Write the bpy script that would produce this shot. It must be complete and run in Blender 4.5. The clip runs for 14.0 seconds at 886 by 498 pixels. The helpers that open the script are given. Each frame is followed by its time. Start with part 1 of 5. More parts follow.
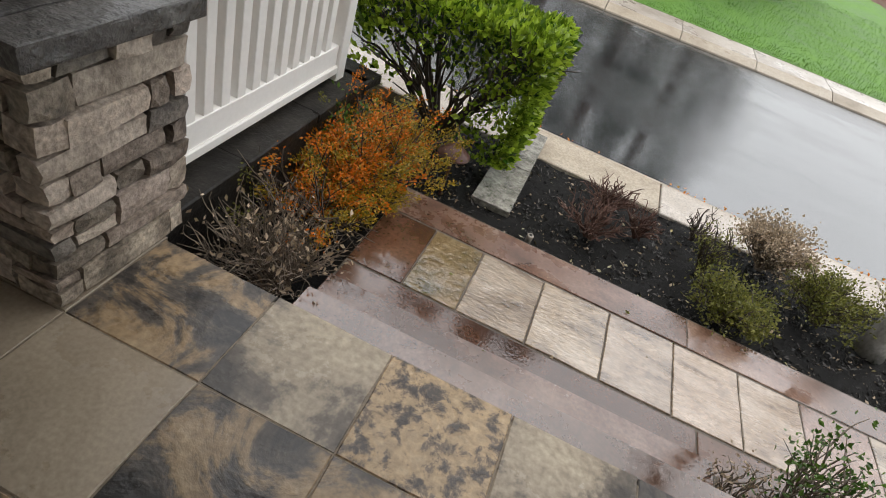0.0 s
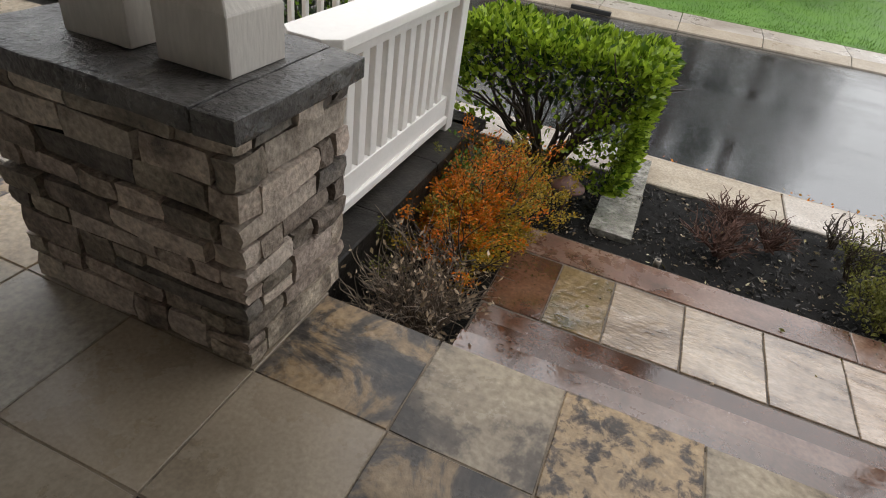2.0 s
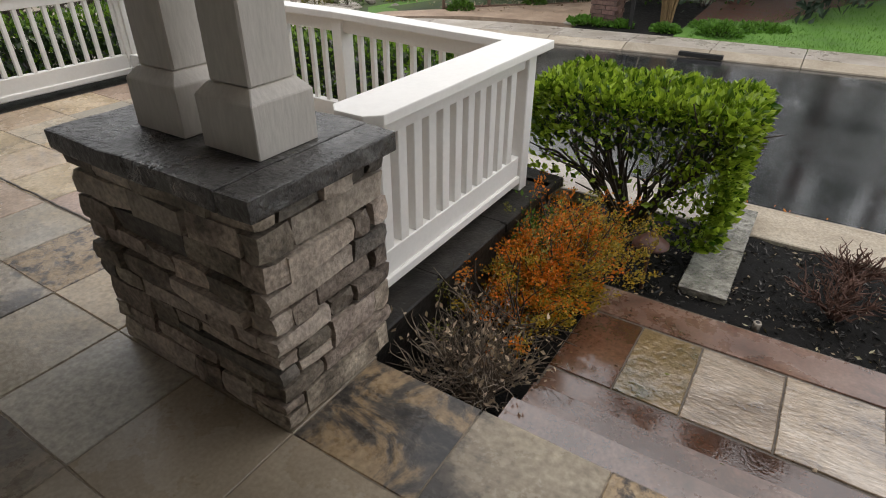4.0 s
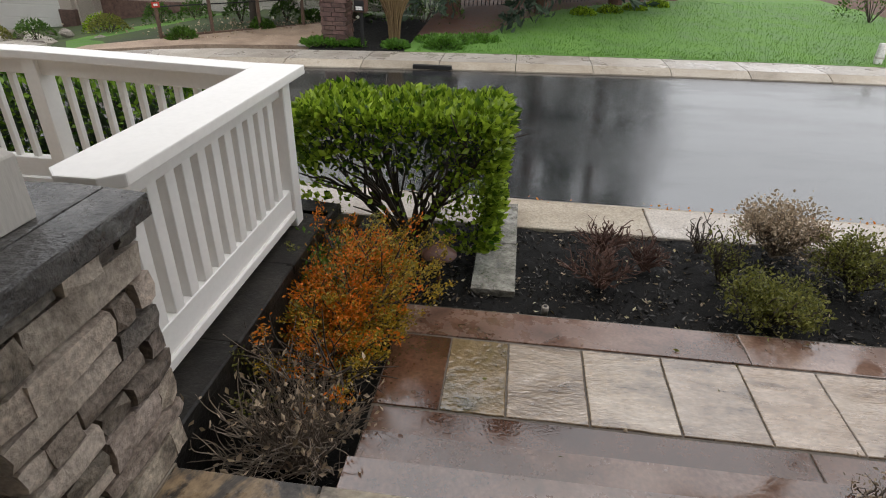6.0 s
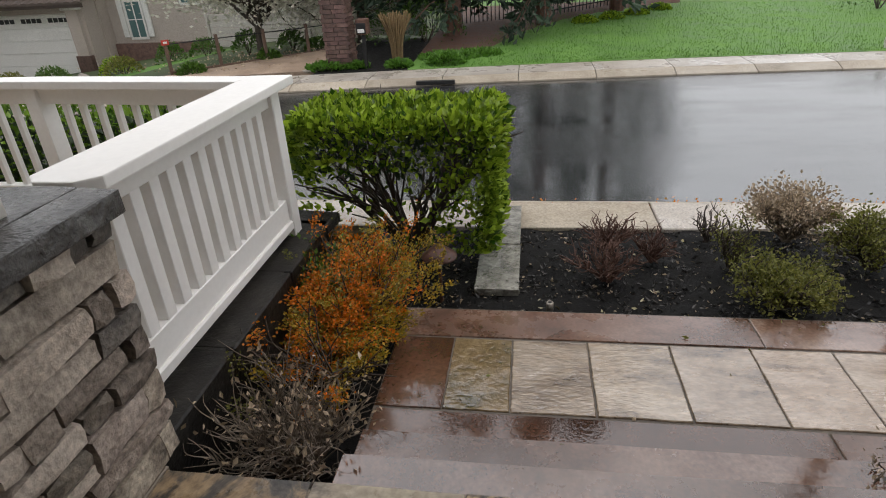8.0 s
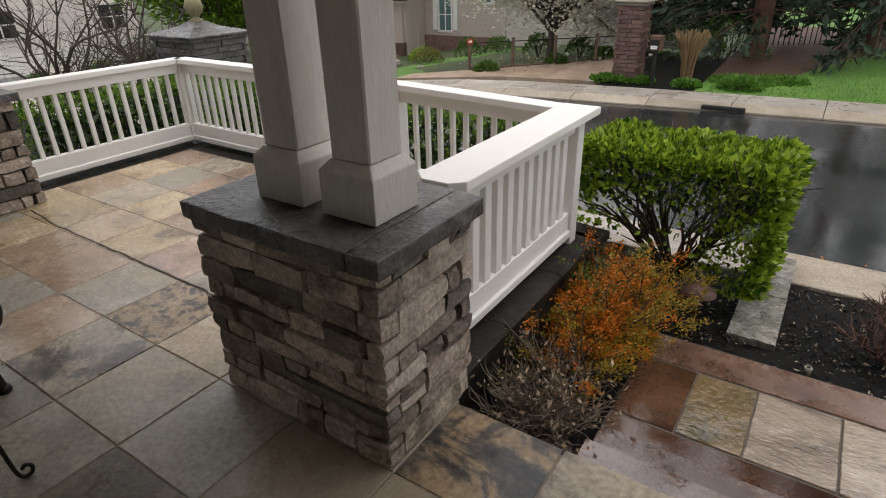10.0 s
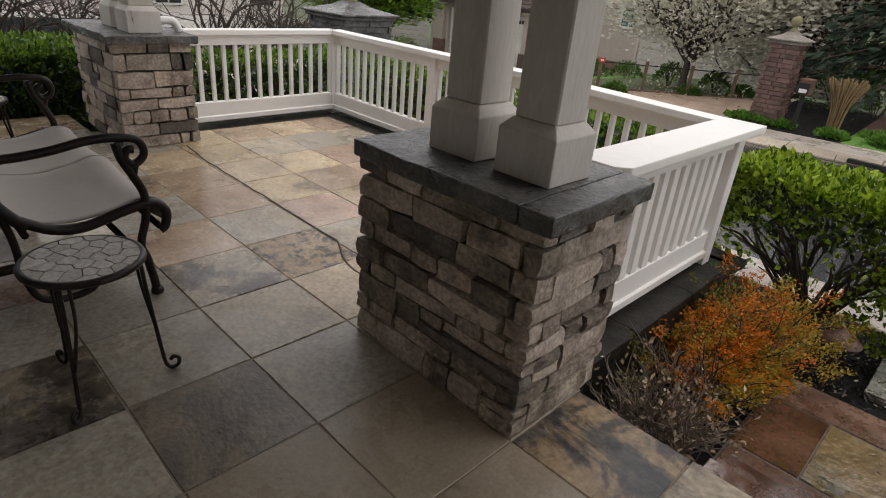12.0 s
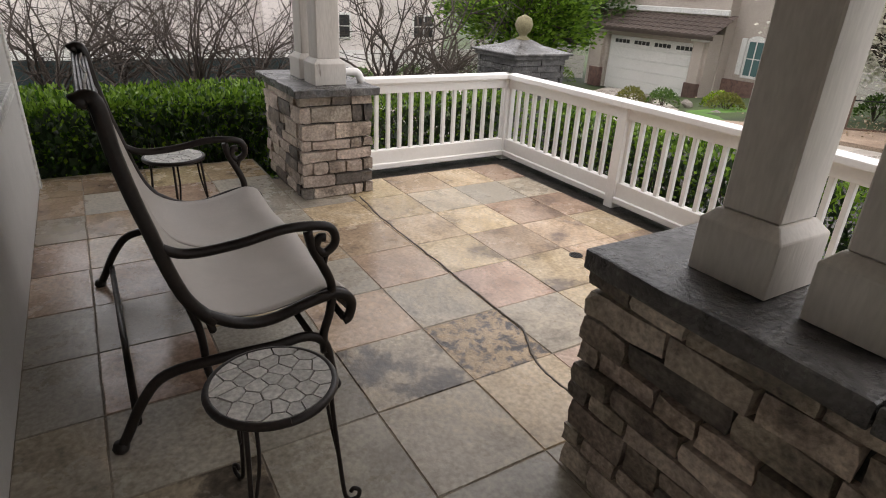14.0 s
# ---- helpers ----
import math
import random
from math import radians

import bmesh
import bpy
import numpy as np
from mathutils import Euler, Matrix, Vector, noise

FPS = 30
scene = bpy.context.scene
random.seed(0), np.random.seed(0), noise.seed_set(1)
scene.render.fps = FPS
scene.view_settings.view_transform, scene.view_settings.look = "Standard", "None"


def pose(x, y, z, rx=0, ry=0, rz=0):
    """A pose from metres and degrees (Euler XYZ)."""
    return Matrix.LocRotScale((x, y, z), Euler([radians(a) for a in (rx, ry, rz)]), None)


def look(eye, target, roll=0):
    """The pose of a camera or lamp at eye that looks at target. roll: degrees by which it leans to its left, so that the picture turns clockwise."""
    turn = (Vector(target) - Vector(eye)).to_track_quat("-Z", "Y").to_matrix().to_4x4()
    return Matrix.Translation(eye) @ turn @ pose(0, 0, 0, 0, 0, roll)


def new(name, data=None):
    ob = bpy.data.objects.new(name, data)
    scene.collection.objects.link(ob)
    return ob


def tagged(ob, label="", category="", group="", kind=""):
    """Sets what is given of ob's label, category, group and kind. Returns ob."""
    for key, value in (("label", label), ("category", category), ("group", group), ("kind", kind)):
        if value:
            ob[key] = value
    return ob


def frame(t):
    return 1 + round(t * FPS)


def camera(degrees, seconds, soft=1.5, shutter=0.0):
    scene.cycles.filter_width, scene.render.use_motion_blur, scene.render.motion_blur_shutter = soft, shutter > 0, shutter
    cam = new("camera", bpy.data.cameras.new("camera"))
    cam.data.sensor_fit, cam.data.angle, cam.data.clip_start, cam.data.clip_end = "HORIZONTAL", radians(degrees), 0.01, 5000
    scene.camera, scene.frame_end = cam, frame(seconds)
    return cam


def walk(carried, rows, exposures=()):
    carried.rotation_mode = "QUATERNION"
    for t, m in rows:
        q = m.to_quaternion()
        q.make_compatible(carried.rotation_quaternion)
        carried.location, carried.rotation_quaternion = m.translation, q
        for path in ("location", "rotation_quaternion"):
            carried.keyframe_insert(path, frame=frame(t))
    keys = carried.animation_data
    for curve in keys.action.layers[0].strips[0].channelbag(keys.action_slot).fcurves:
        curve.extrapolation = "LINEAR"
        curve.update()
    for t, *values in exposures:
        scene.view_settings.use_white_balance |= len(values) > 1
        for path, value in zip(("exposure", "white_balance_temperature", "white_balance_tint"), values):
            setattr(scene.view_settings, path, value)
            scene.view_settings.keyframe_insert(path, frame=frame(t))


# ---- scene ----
cam = camera(75.0, 14.0, 1.0)
PATH = [
    (0, (0.18, -1.306, 1.552), (-0.004, 0.258, 0.318), 21.5),
    (0.5, (0.25, -1.228, 1.422), (0.031, 0.363, 0.229), 16.2),
    (1, (0.026, -1.415, 1.477), (-0.159, 0.171, 0.272), 16.4),
    (1.5, (-0.088, -1.415, 1.444), (-0.299, 0.186, 0.263), 14.3),
    (2, (-0.064, -1.42, 1.454), (-0.547, 0.134, 0.291), 9.2),
    (2.5, (-0.007, -1.341, 1.466), (-0.75, 0.129, 0.332), 5.4),
    (2.7, (-0.032, -1.381, 1.482), (-0.856, 0.056, 0.362), 4.3),
    (4.8, (0.351, -1.202, 1.513), (-0.503, 0.307, 0.516), -2.2),
    (5, (0.372, -1.208, 1.516), (-0.393, 0.342, 0.509), -2.8),
    (5.5, (0.17, -1.136, 1.472), (-0.333, 0.526, 0.479), -1.7),
    (6, (0.027, -1.115, 1.483), (-0.177, 0.62, 0.509), 1.4),
    (6.5, (0.148, -1.076, 1.421), (0.117, 0.682, 0.468), 1.5),
    (7, (-0.042, -1.127, 1.442), (0.02, 0.62, 0.47), 3.1),
    (7.2, (0.083, -1.115, 1.362), (0.072, 0.651, 0.423), 1.3),
    (9.3, (0.176, -1.389, 1.496), (-0.595, 0.221, 0.593), -1.9),
    (9.5, (0.127, -1.512, 1.534), (-0.777, 0.036, 0.646), -2.1),
    (10, (0.079, -1.549, 1.63), (-0.931, -0.067, 0.743), -1.4),
    (10.5, (0.127, -1.561, 1.602), (-0.981, -0.144, 0.728), -0.1),
    (11, (0.199, -1.6, 1.568), (-0.996, -0.239, 0.72), 1.4),
    (11.5, (0.061, -1.725, 1.545), (-1.153, -0.385, 0.69), 4.0),
    (12, (-0.08, -1.765, 1.464), (-1.318, -0.449, 0.607), 5.3),
    (12.5, (-0.112, -1.677, 1.46), (-1.518, -0.547, 0.597), 4.8),
    (13, (-0.112, -1.736, 1.493), (-1.627, -0.715, 0.677), 5.8),
    (13.5, (-0.351, -1.733, 1.537), (-1.944, -0.834, 0.727), 3.6),
    (14, (-0.698, -1.675, 1.569), (-2.246, -0.708, 0.751), 2.9),
]
EXPOSURES = [(0.0, 0.55, 6850, 10), (2.0, 0.42, 6900, 11), (5.0, 0.18, 6850, 11), (7.0, 0.14, 6750, 11), (10.0, 0.15, 6950, 13), (12.0, 0.15, 7000, 14), (14.0, 0.6, 7000, 15)]
walk(cam, [(t, look(eye, target, roll)) for t, eye, target, roll in PATH], exposures=EXPOSURES)

# ---- sky and sun: a wet overcast day ----
world = bpy.data.worlds.new("overcast")
scene.world = world
world.use_nodes = True
wn, wl = world.node_tree.nodes, world.node_tree.links
wn.clear()
sky = wn.new("ShaderNodeTexSky")
sky.sky_type, sky.sun_disc = "NISHITA", False
sky.sun_elevation, sky.sun_rotation = radians(75), radians(56)
sky.dust_density = 4.0
cloud = wn.new("ShaderNodeMix")
cloud.data_type = "RGBA"
cloud.inputs[0].default_value = 0.8
cloud.inputs[7].default_value = (8.3, 8.6, 9.0, 1)
back = wn.new("ShaderNodeBackground")
back.inputs[1].default_value = 0.155
wout = wn.new("ShaderNodeOutputWorld")
wl.new(sky.outputs[0], cloud.inputs[6])
wl.new(cloud.outputs[2], back.inputs[0])
wl.new(back.outputs[0], wout.inputs[0])
sun = new("sun", bpy.data.lights.new("sun", "SUN"))
sun.data.energy, sun.data.angle, sun.data.color = 0.6, radians(40), (1.0, 0.97, 0.93)
sun.matrix_world = look((3, 2, 14), (0, 0, 0))


# ---- materials ----
def material(name, colours, rough=(0.6, 0.8), scale=6.0, fine=60.0, bump=0.3, metal=0.0, vary=0.0, detail=6.0,
             wet=0.0, stretch=(1, 1, 1), edges=None, spec=0.5, hue=0.0, grains=(.72, 1.24), ior=1.5, twist=.15, relief=.012, film=.15):
    """A surface of a few colours laid out by noise at two scales, with relief; vary: brightness from piece to piece."""
    m = bpy.data.materials.new(name)
    m.use_nodes = True
    n, l = m.node_tree.nodes, m.node_tree.links
    b = n["Principled BSDF"]
    b.inputs["Metallic"].default_value = metal
    b.inputs["Specular IOR Level"].default_value = spec
    b.inputs["IOR"].default_value = ior
    tc = n.new("ShaderNodeTexCoord")
    info = n.new("ShaderNodeObjectInfo")
    mp = n.new("ShaderNodeMapping")
    mp.inputs["Scale"].default_value = stretch
    l.new(tc.outputs["Object"], mp.inputs["Vector"])
    off = n.new("ShaderNodeVectorMath")
    off.operation = "ADD"
    sc = n.new("ShaderNodeMath")
    sc.operation, sc.inputs[1].default_value = "MULTIPLY", 37.0
    l.new(info.outputs["Random"], sc.inputs[0])
    l.new(mp.outputs[0], off.inputs[0])
    l.new(sc.outputs[0], off.inputs[1])
    big = n.new("ShaderNodeTexNoise")
    big.inputs["Scale"].default_value, big.inputs["Detail"].default_value = scale, detail
    big.inputs["Roughness"].default_value = 0.7
    big.inputs["Distortion"].default_value = twist
    small = n.new("ShaderNodeTexNoise")
    small.inputs["Scale"].default_value, small.inputs["Detail"].default_value = fine, 4
    for t in (big, small):
        l.new(off.outputs[0], t.inputs["Vector"])
    ramp = n.new("ShaderNodeValToRGB")
    es = ramp.color_ramp.elements
    places = edges or [0.32 + 0.36 * i / max(1, len(colours) - 1) for i in range(len(colours))]
    while len(es) < len(colours):
        es.new(0.5)
    for e, p, c in zip(es, places, colours):
        e.position, e.color = p, (*c, 1)
    l.new(big.outputs["Fac"], ramp.inputs[0])
    grain = n.new("ShaderNodeMapRange")
    grain.inputs[1].default_value, grain.inputs[2].default_value = 0.3, 0.7
    grain.inputs[3].default_value, grain.inputs[4].default_value = grains
    l.new(small.outputs["Fac"], grain.inputs[0])
    hsv = n.new("ShaderNodeHueSaturation")
    if vary:
        vr = n.new("ShaderNodeMapRange")
        vr.inputs[3].default_value, vr.inputs[4].default_value = 1 - vary, 1 + vary
        l.new(info.outputs["Random"], vr.inputs[0])
        mul = n.new("ShaderNodeMath")
        mul.operation = "MULTIPLY"
        l.new(vr.outputs[0], mul.inputs[0])
        l.new(grain.outputs[0], mul.inputs[1])
        l.new(mul.outputs[0], hsv.inputs["Value"])
    else:
        l.new(grain.outputs[0], hsv.inputs["Value"])
    if hue:
        hr = n.new("ShaderNodeMapRange")
        hr.inputs[3].default_value, hr.inputs[4].default_value = 0.5 - hue, 0.5 + hue
        fr = n.new("ShaderNodeMath")
        fr.operation = "FRACT"
        l.new(sc.outputs[0], fr.inputs[0])
        l.new(fr.outputs[0], hr.inputs[0])
        l.new(hr.outputs[0], hsv.inputs["Hue"])
    l.new(ramp.outputs[0], hsv.inputs["Color"])
    l.new(hsv.outputs[0], b.inputs["Base Color"])
    rr = n.new("ShaderNodeMapRange")
    rr.inputs[1].default_value, rr.inputs[2].default_value = 0.5 - film, 0.5 + film
    rr.inputs[3].default_value, rr.inputs[4].default_value = rough
    if wet:
        water = n.new("ShaderNodeTexNoise")
        water.inputs["Scale"].default_value, water.inputs["Detail"].default_value = wet, 9
        water.inputs["Roughness"].default_value = 0.68
        l.new(off.outputs[0], water.inputs["Vector"])
        l.new(water.outputs["Fac"], rr.inputs[0])
    else:
        l.new(big.outputs["Fac"], rr.inputs[0])
    l.new(rr.outputs[0], b.inputs["Roughness"])
    if bump:
        bp = n.new("ShaderNodeBump")
        bp.inputs["Strength"].default_value, bp.inputs["Distance"].default_value = min(bump, 1), relief * max(1, bump)
        mix = n.new("ShaderNodeMath")
        mix.operation, mix.inputs[1].default_value = "MULTIPLY_ADD", 0.35
        l.new(small.outputs["Fac"], mix.inputs[0])
        l.new(big.outputs["Fac"], mix.inputs[2])
        l.new(mix.outputs[0], bp.inputs["Height"])
        l.new(bp.outputs[0], b.inputs["Normal"])
    return m


def leafy(name, dark, light, rough=0.3, through_light=0.25):
    """Leaves: every leaf its own tint, a little light through them."""
    m = bpy.data.materials.new(name)
    m.use_nodes = True
    n, l = m.node_tree.nodes, m.node_tree.links
    b = n["Principled BSDF"]
    geo = n.new("ShaderNodeNewGeometry")
    ramp = n.new("ShaderNodeValToRGB")
    ramp.color_ramp.elements[0].color, ramp.color_ramp.elements[1].color = (*dark, 1), (*light, 1)
    l.new(geo.outputs["Random Per Island"], ramp.inputs[0])
    l.new(ramp.outputs[0], b.inputs["Base Color"])
    b.inputs["Roughness"].default_value = rough
    tr = n.new("ShaderNodeBsdfTranslucent")
    l.new(ramp.outputs[0], tr.inputs[0])
    mix = n.new("ShaderNodeMixShader")
    mix.inputs[0].default_value = through_light
    l.new(b.outputs[0], mix.inputs[1])
    l.new(tr.outputs[0], mix.inputs[2])
    l.new(mix.outputs[0], n["Material Output"].inputs[0])
    return m


SLATE = material("slate_grey_flag", [(.15, .128, .10), (.33, .285, .22), (.42, .36, .275), (.49, .41, .30)], (.1, .5), 2.4, 45, .3, vary=.12, wet=3, edges=[.31, .41, .52, .64], twist=.8)
PATCHY = material("grey_patchy_flag", [(.06, .05, .041), (.15, .124, .096), (.35, .29, .213), (.46, .39, .285)], (.03, .45), 2.2, 40, .35, vary=.1, wet=2.5, edges=[.38, .47, .53, .66])
OCHRE = material("ochre_mottled_flag", [(.035, .033, .032), (.095, .082, .07), (.30, .215, .13), (.42, .32, .205)], (.06, .45), 3.0, 40, .4, vary=.1, wet=3, edges=[.42, .50, .57, .70], twist=.7)
SPOTTED = material("ochre_spotted_flag", [(.05, .04, .034), (.17, .125, .085), (.38, .27, .155), (.46, .345, .215)], (.08, .45), 13, 50, .45, vary=.1, wet=3, edges=[.40, .46, .51, .7], twist=.3)
TAN = material("tan_flag", [(.17, .125, .09), (.42, .315, .20), (.52, .405, .275), (.58, .485, .37)], (.02, .4), 2.3, 45, .25, vary=.16, wet=3, hue=.014, edges=[.34, .45, .58, .7])
ROSE = material("rose_tan_flag", [(.16, .11, .08), (.37, .265, .185), (.48, .37, .27)], (.02, .4), 2.5, 45, .25, vary=.14, wet=3, hue=.014)
CHARCOAL = material("charcoal_flag", [(.065, .055, .045), (.125, .105, .083), (.24, .195, .145)], (.16, .5), 3.2, 45, .35, vary=.12, wet=3, grains=(.78, 1.2), twist=.8)
SMOOTH = material("smooth_grey_flag", [(.16, .128, .094), (.295, .243, .182), (.37, .308, .232)], (.14, .42), 1.5, 70, .10, vary=.14, wet=2, edges=[.30, .46, .64], twist=.9, grains=(.86, 1.12))
SMOOTHTAN = material("smooth_tan_flag", [(.20, .175, .14), (.33, .295, .24), (.39, .35, .285)], (.15, .5), 1.7, 50, .15, vary=.12, wet=2, edges=[.32, .45, .65])
# PINK and REDPINK: brown and pale patches in the colour imitate broken sky reflections.
PINK = material("wet_pink_sandstone", [(.10, .05, .032), (.18, .10, .07), (.28, .185, .142)], (.01, .3), 1.5, 60, .2, vary=.14, wet=1.8, spec=.8, edges=[.40, .5, .6], ior=1.88, film=.06, twist=.3, relief=.004)
REDPINK = material("wet_brown_pink_sandstone", [(.08, .038, .024), (.15, .08, .055), (.23, .145, .108)], (.01, .3), 1.5, 60, .2, vary=.12, wet=1.8, spec=.7, edges=[.40, .5, .62], ior=1.85, film=.06, twist=.3, relief=.004)
WETSLAB = material("wet_textured_slate", [(.07, .066, .055), (.20, .19, .16), (.36, .345, .305)], (.015, .2), 9, 40, 1.5, wet=4, spec=.8, ior=1.75, relief=.02)
REDBROWN = material("wet_red_brown_sandstone", [(.05, .022, .013), (.10, .047, .029), (.155, .083, .057)], (.01, .28), 2.0, 60, .2, vary=.1, wet=2.2, spec=.6, ior=1.9, film=.06, relief=.005)
BEIGE = material("wet_beige_sandstone", [(.13, .082, .05), (.31, .225, .155), (.42, .335, .26)], (.02, .3), 2.2, 30, .65, vary=.16, wet=2.6, stretch=(1, 2.6, 1), spec=.8, ior=1.95, edges=[.36, .48, .62], relief=.012, film=.07, hue=.01, twist=.3)
WETOCHRE = material("wet_ochre_sandstone", [(.055, .047, .022), (.19, .13, .065), (.31, .225, .135)], (.02, .28), 2.8, 30, 1.0, wet=2.6, spec=.8, ior=1.9, film=.07)
JOINT = material("tan_sanded_joint", [(.17, .135, .10), (.30, .25, .19)], (.6, .85), 9, 80, .4)
GROUT = material("brown_joint", [(.07, .06, .05), (.13, .11, .088)], (.5, .8), 12, 80, .3)
WETCORE = material("wet_black_edging", [(.009, .0085, .008), (.018, .0165, .015), (.034, .031, .027)], (.3, .65), 6, 60, .6, wet=5, spec=.25)
PALELEDGE = material("pale_ledge_stone", [(.21, .172, .142), (.40, .335, .28), (.54, .465, .395)], (.55, .9), 7, 55, 1.3, vary=.2, hue=.012, grains=(.68, 1.28), edges=[.30, .46, .66])
DARKLEDGE = material("dark_ledge_stone", [(.05, .045, .041), (.13, .115, .10), (.24, .212, .184)], (.55, .9), 7, 55, 1.3, vary=.25, hue=.012, grains=(.68, 1.28), edges=[.32, .5, .68])
LEDGE = material("taupe_ledge_stone", [(.095, .077, .063), (.285, .234, .189), (.48, .41, .338)], (.55, .9), 7, 55, 1.3, vary=.5, hue=.014, grains=(.6, 1.36), edges=[.32, .5, .68])
MORTAR = material("dark_mortar", [(.028, .025, .022), (.055, .049, .043)], (.8, .95), 20, 90, .5)
CAPSTONE = material("dark_slate_cap", [(.04, .039, .039), (.085, .082, .08), (.17, .165, .16)], (.12, .5), 5, 45, 1.5, wet=4, grains=(.6, 1.35), relief=.015)
PAINT = material("white_gloss_paint", [(.80, .79, .765), (.84, .83, .81)], (.28, .45), 3, 40, .04, grains=(.97, 1.02))
CREAM = material("cream_wood_paint", [(.20, .165, .135), (.54, .505, .46), (.62, .585, .54), (.66, .625, .58)], (.4, .62), 2.2, 30, .25, stretch=(3, 3, .6), grains=(.92, 1.05), edges=[.25, .31, .45, .7])
STUCCO = material("grey_stucco", [(.50, .485, .46), (.56, .545, .52)], (.8, .95), 5, 120, .5, grains=(.95, 1.04))
CEILING = material("stained_porch_boards", [(.40, .36, .31), (.47, .43, .37)], (.6, .8), 4, 60, .1, grains=(.95, 1.04))
MULCH = material("wet_black_mulch", [(.004, .004, .0045), (.009, .009, .009), (.02, .019, .018)], (.5, .9), 18, 120, 1.0, detail=10, spec=.12)
ASPHALT = material("wet_asphalt", [(.016, .017, .019), (.024, .025, .027), (.032, .033, .035)], (.09, .26), .9, 90, .10, wet=1.3, spec=.8, ior=2.25, stretch=(.35, 1, 1), film=.1)
CONCRETE = material("wet_concrete", [(.30, .255, .215), (.42, .38, .335), (.52, .48, .44)], (.18, .5), 1.2, 60, .25, vary=.12, wet=2)
KERB = material("tan_kerb_concrete", [(.24, .20, .15), (.34, .29, .225), (.42, .37, .30)], (.25, .6), 1.5, 60, .3, vary=.1, wet=2)
GRASS = leafy("grass_blade", (.05, .13, .012), (.13, .29, .035), .55, .3)
LAWN = material("mown_lawn", [(.06, .15, .02), (.09, .21, .03), (.12, .25, .04)], (.6, .9), 1.2, 90, .8)
ROUGHGRASS = material("rough_dark_grass", [(.03, .04, .018), (.05, .075, .025), (.08, .11, .035)], (.7, .95), 1.2, 60, .8)
EARTH = material("bare_brown_earth", [(.20, .135, .095), (.33, .24, .175), (.42, .32, .24)], (.5, .85), 2.5, 50, .8)
BARKMULCH = material("red_brown_bark", [(.05, .022, .014), (.10, .045, .03), (.14, .075, .05)], (.6, .9), 6, 60, 1.0)
IRON = material("bronze_brown_iron", [(.010, .007, .006), (.022, .015, .012)], (.3, .5), 12, 80, .15, metal=.2, spec=.4)
BARK = material("grey_smooth_bark", [(.05, .045, .04), (.24, .225, .21), (.36, .345, .325)], (.5, .8), 3.5, 40, .6, stretch=(1, 1, .8), edges=[.33, .44, .7])
TWIG = material("dark_twig_bark", [(.035, .026, .02), (.075, .056, .043)], (.6, .9), 10, 60, .5)
REDTWIG = material("reddish_bare_twig", [(.075, .035, .026), (.14, .075, .055)], (.6, .9), 10, 60, .4)
PALETWIG = material("pale_dry_twig", [(.14, .11, .085), (.27, .225, .18)], (.7, .9), 10, 60, .4)
GREEN = leafy("bright_hedge_leaf", (.022, .075, .004), (.40, .55, .05), .22, .36)
MIDGREEN = leafy("mid_hedge_leaf", (.02, .065, .006), (.20, .34, .035), .26, .3)
DEEP = leafy("deep_hedge_leaf", (.025, .07, .008), (.10, .20, .025), .3, .3)
FLAME = leafy("orange_autumn_leaf", (.28, .165, .012), (.84, .20, .011), .5, .45)
# Near-black leaf colour carries the shade deep inside the bush and hedges.
INNERSHADE = leafy("shade_coloured_inner_leaf", (.006, .018, .003), (.02, .05, .008), .5, .1)
OLIVE = leafy("olive_small_leaf", (.09, .10, .02), (.24, .24, .05), .5, .35)
DRY = leafy("dry_buff_leaf", (.24, .18, .11), (.62, .50, .37), .7, .3)
GOLD = leafy("golden_olive_leaf", (.16, .15, .018), (.50, .32, .025), .5, .4)
RUST = material("rust_brown_metal", [(.05, .02, .014), (.10, .042, .03)], (.35, .6), 9, 60, .2)
CONIFER = leafy("conifer_needle", (.008, .022, .012), (.03, .06, .028), .6, .1)
CHIP = leafy("wet_bark_chip", (.004, .004, .004), (.05, .044, .04), .35, .02)
BLOSSOM = leafy("pale_blossom", (.46, .45, .36), (.85, .82, .74), .6, .4)
BRICK = material("wet_brown_brick", [(.07, .04, .034), (.13, .075, .062), (.18, .11, .09)], (.4, .7), 7, 60, .5, vary=.3, hue=.01)
HOUSE = material("pinkish_beige_render", [(.40, .345, .30), (.46, .40, .35)], (.7, .9), 1, 40, .2)
HOUSEPALE = material("pale_pink_render", [(.66, .60, .57), (.72, .66, .63)], (.7, .9), 1, 40, .2)
WHITE = material("white_trim", [(.66, .65, .62), (.74, .73, .70)], (.5, .7), 2, 40, .1)
ROOF = material("brown_roof_tile", [(.07, .052, .045), (.12, .09, .075)], (.6, .85), 3, 40, .4, vary=.2)
SLING = material("taupe_sling_fabric", [(.37, .335, .295), (.44, .40, .36)], (.5, .7), 4, 350, .35, grains=(.85, 1.12))
CLOTHFENCE = material("dark_green_screen", [(.018, .035, .036), (.03, .055, .056)], (.8, .9), 3, 80, .2)
PALEFENCE = material("pale_grey_boards", [(.42, .39, .35), (.52, .49, .45)], (.6, .8), 2, 40, .2)
BLACK = material("black_metal", [(.012, .012, .012), (.022, .022, .022)], (.4, .6), 9, 60, .1, metal=.3)
BROWNWOOD = material("weathered_brown_board", [(.09, .055, .038), (.15, .095, .066)], (.6, .85), 4, 50, .4)
PALESTONE = material("pale_mosaic_stone", [(.34, .32, .285), (.47, .45, .41), (.55, .53, .49)], (.35, .6), 9, 70, .3, vary=.15)
CREAMSTONE = material("pale_cream_wall_stone", [(.36, .30, .235), (.50, .44, .36), (.58, .52, .45)], (.4, .7), 5, 60, .5, vary=.12)
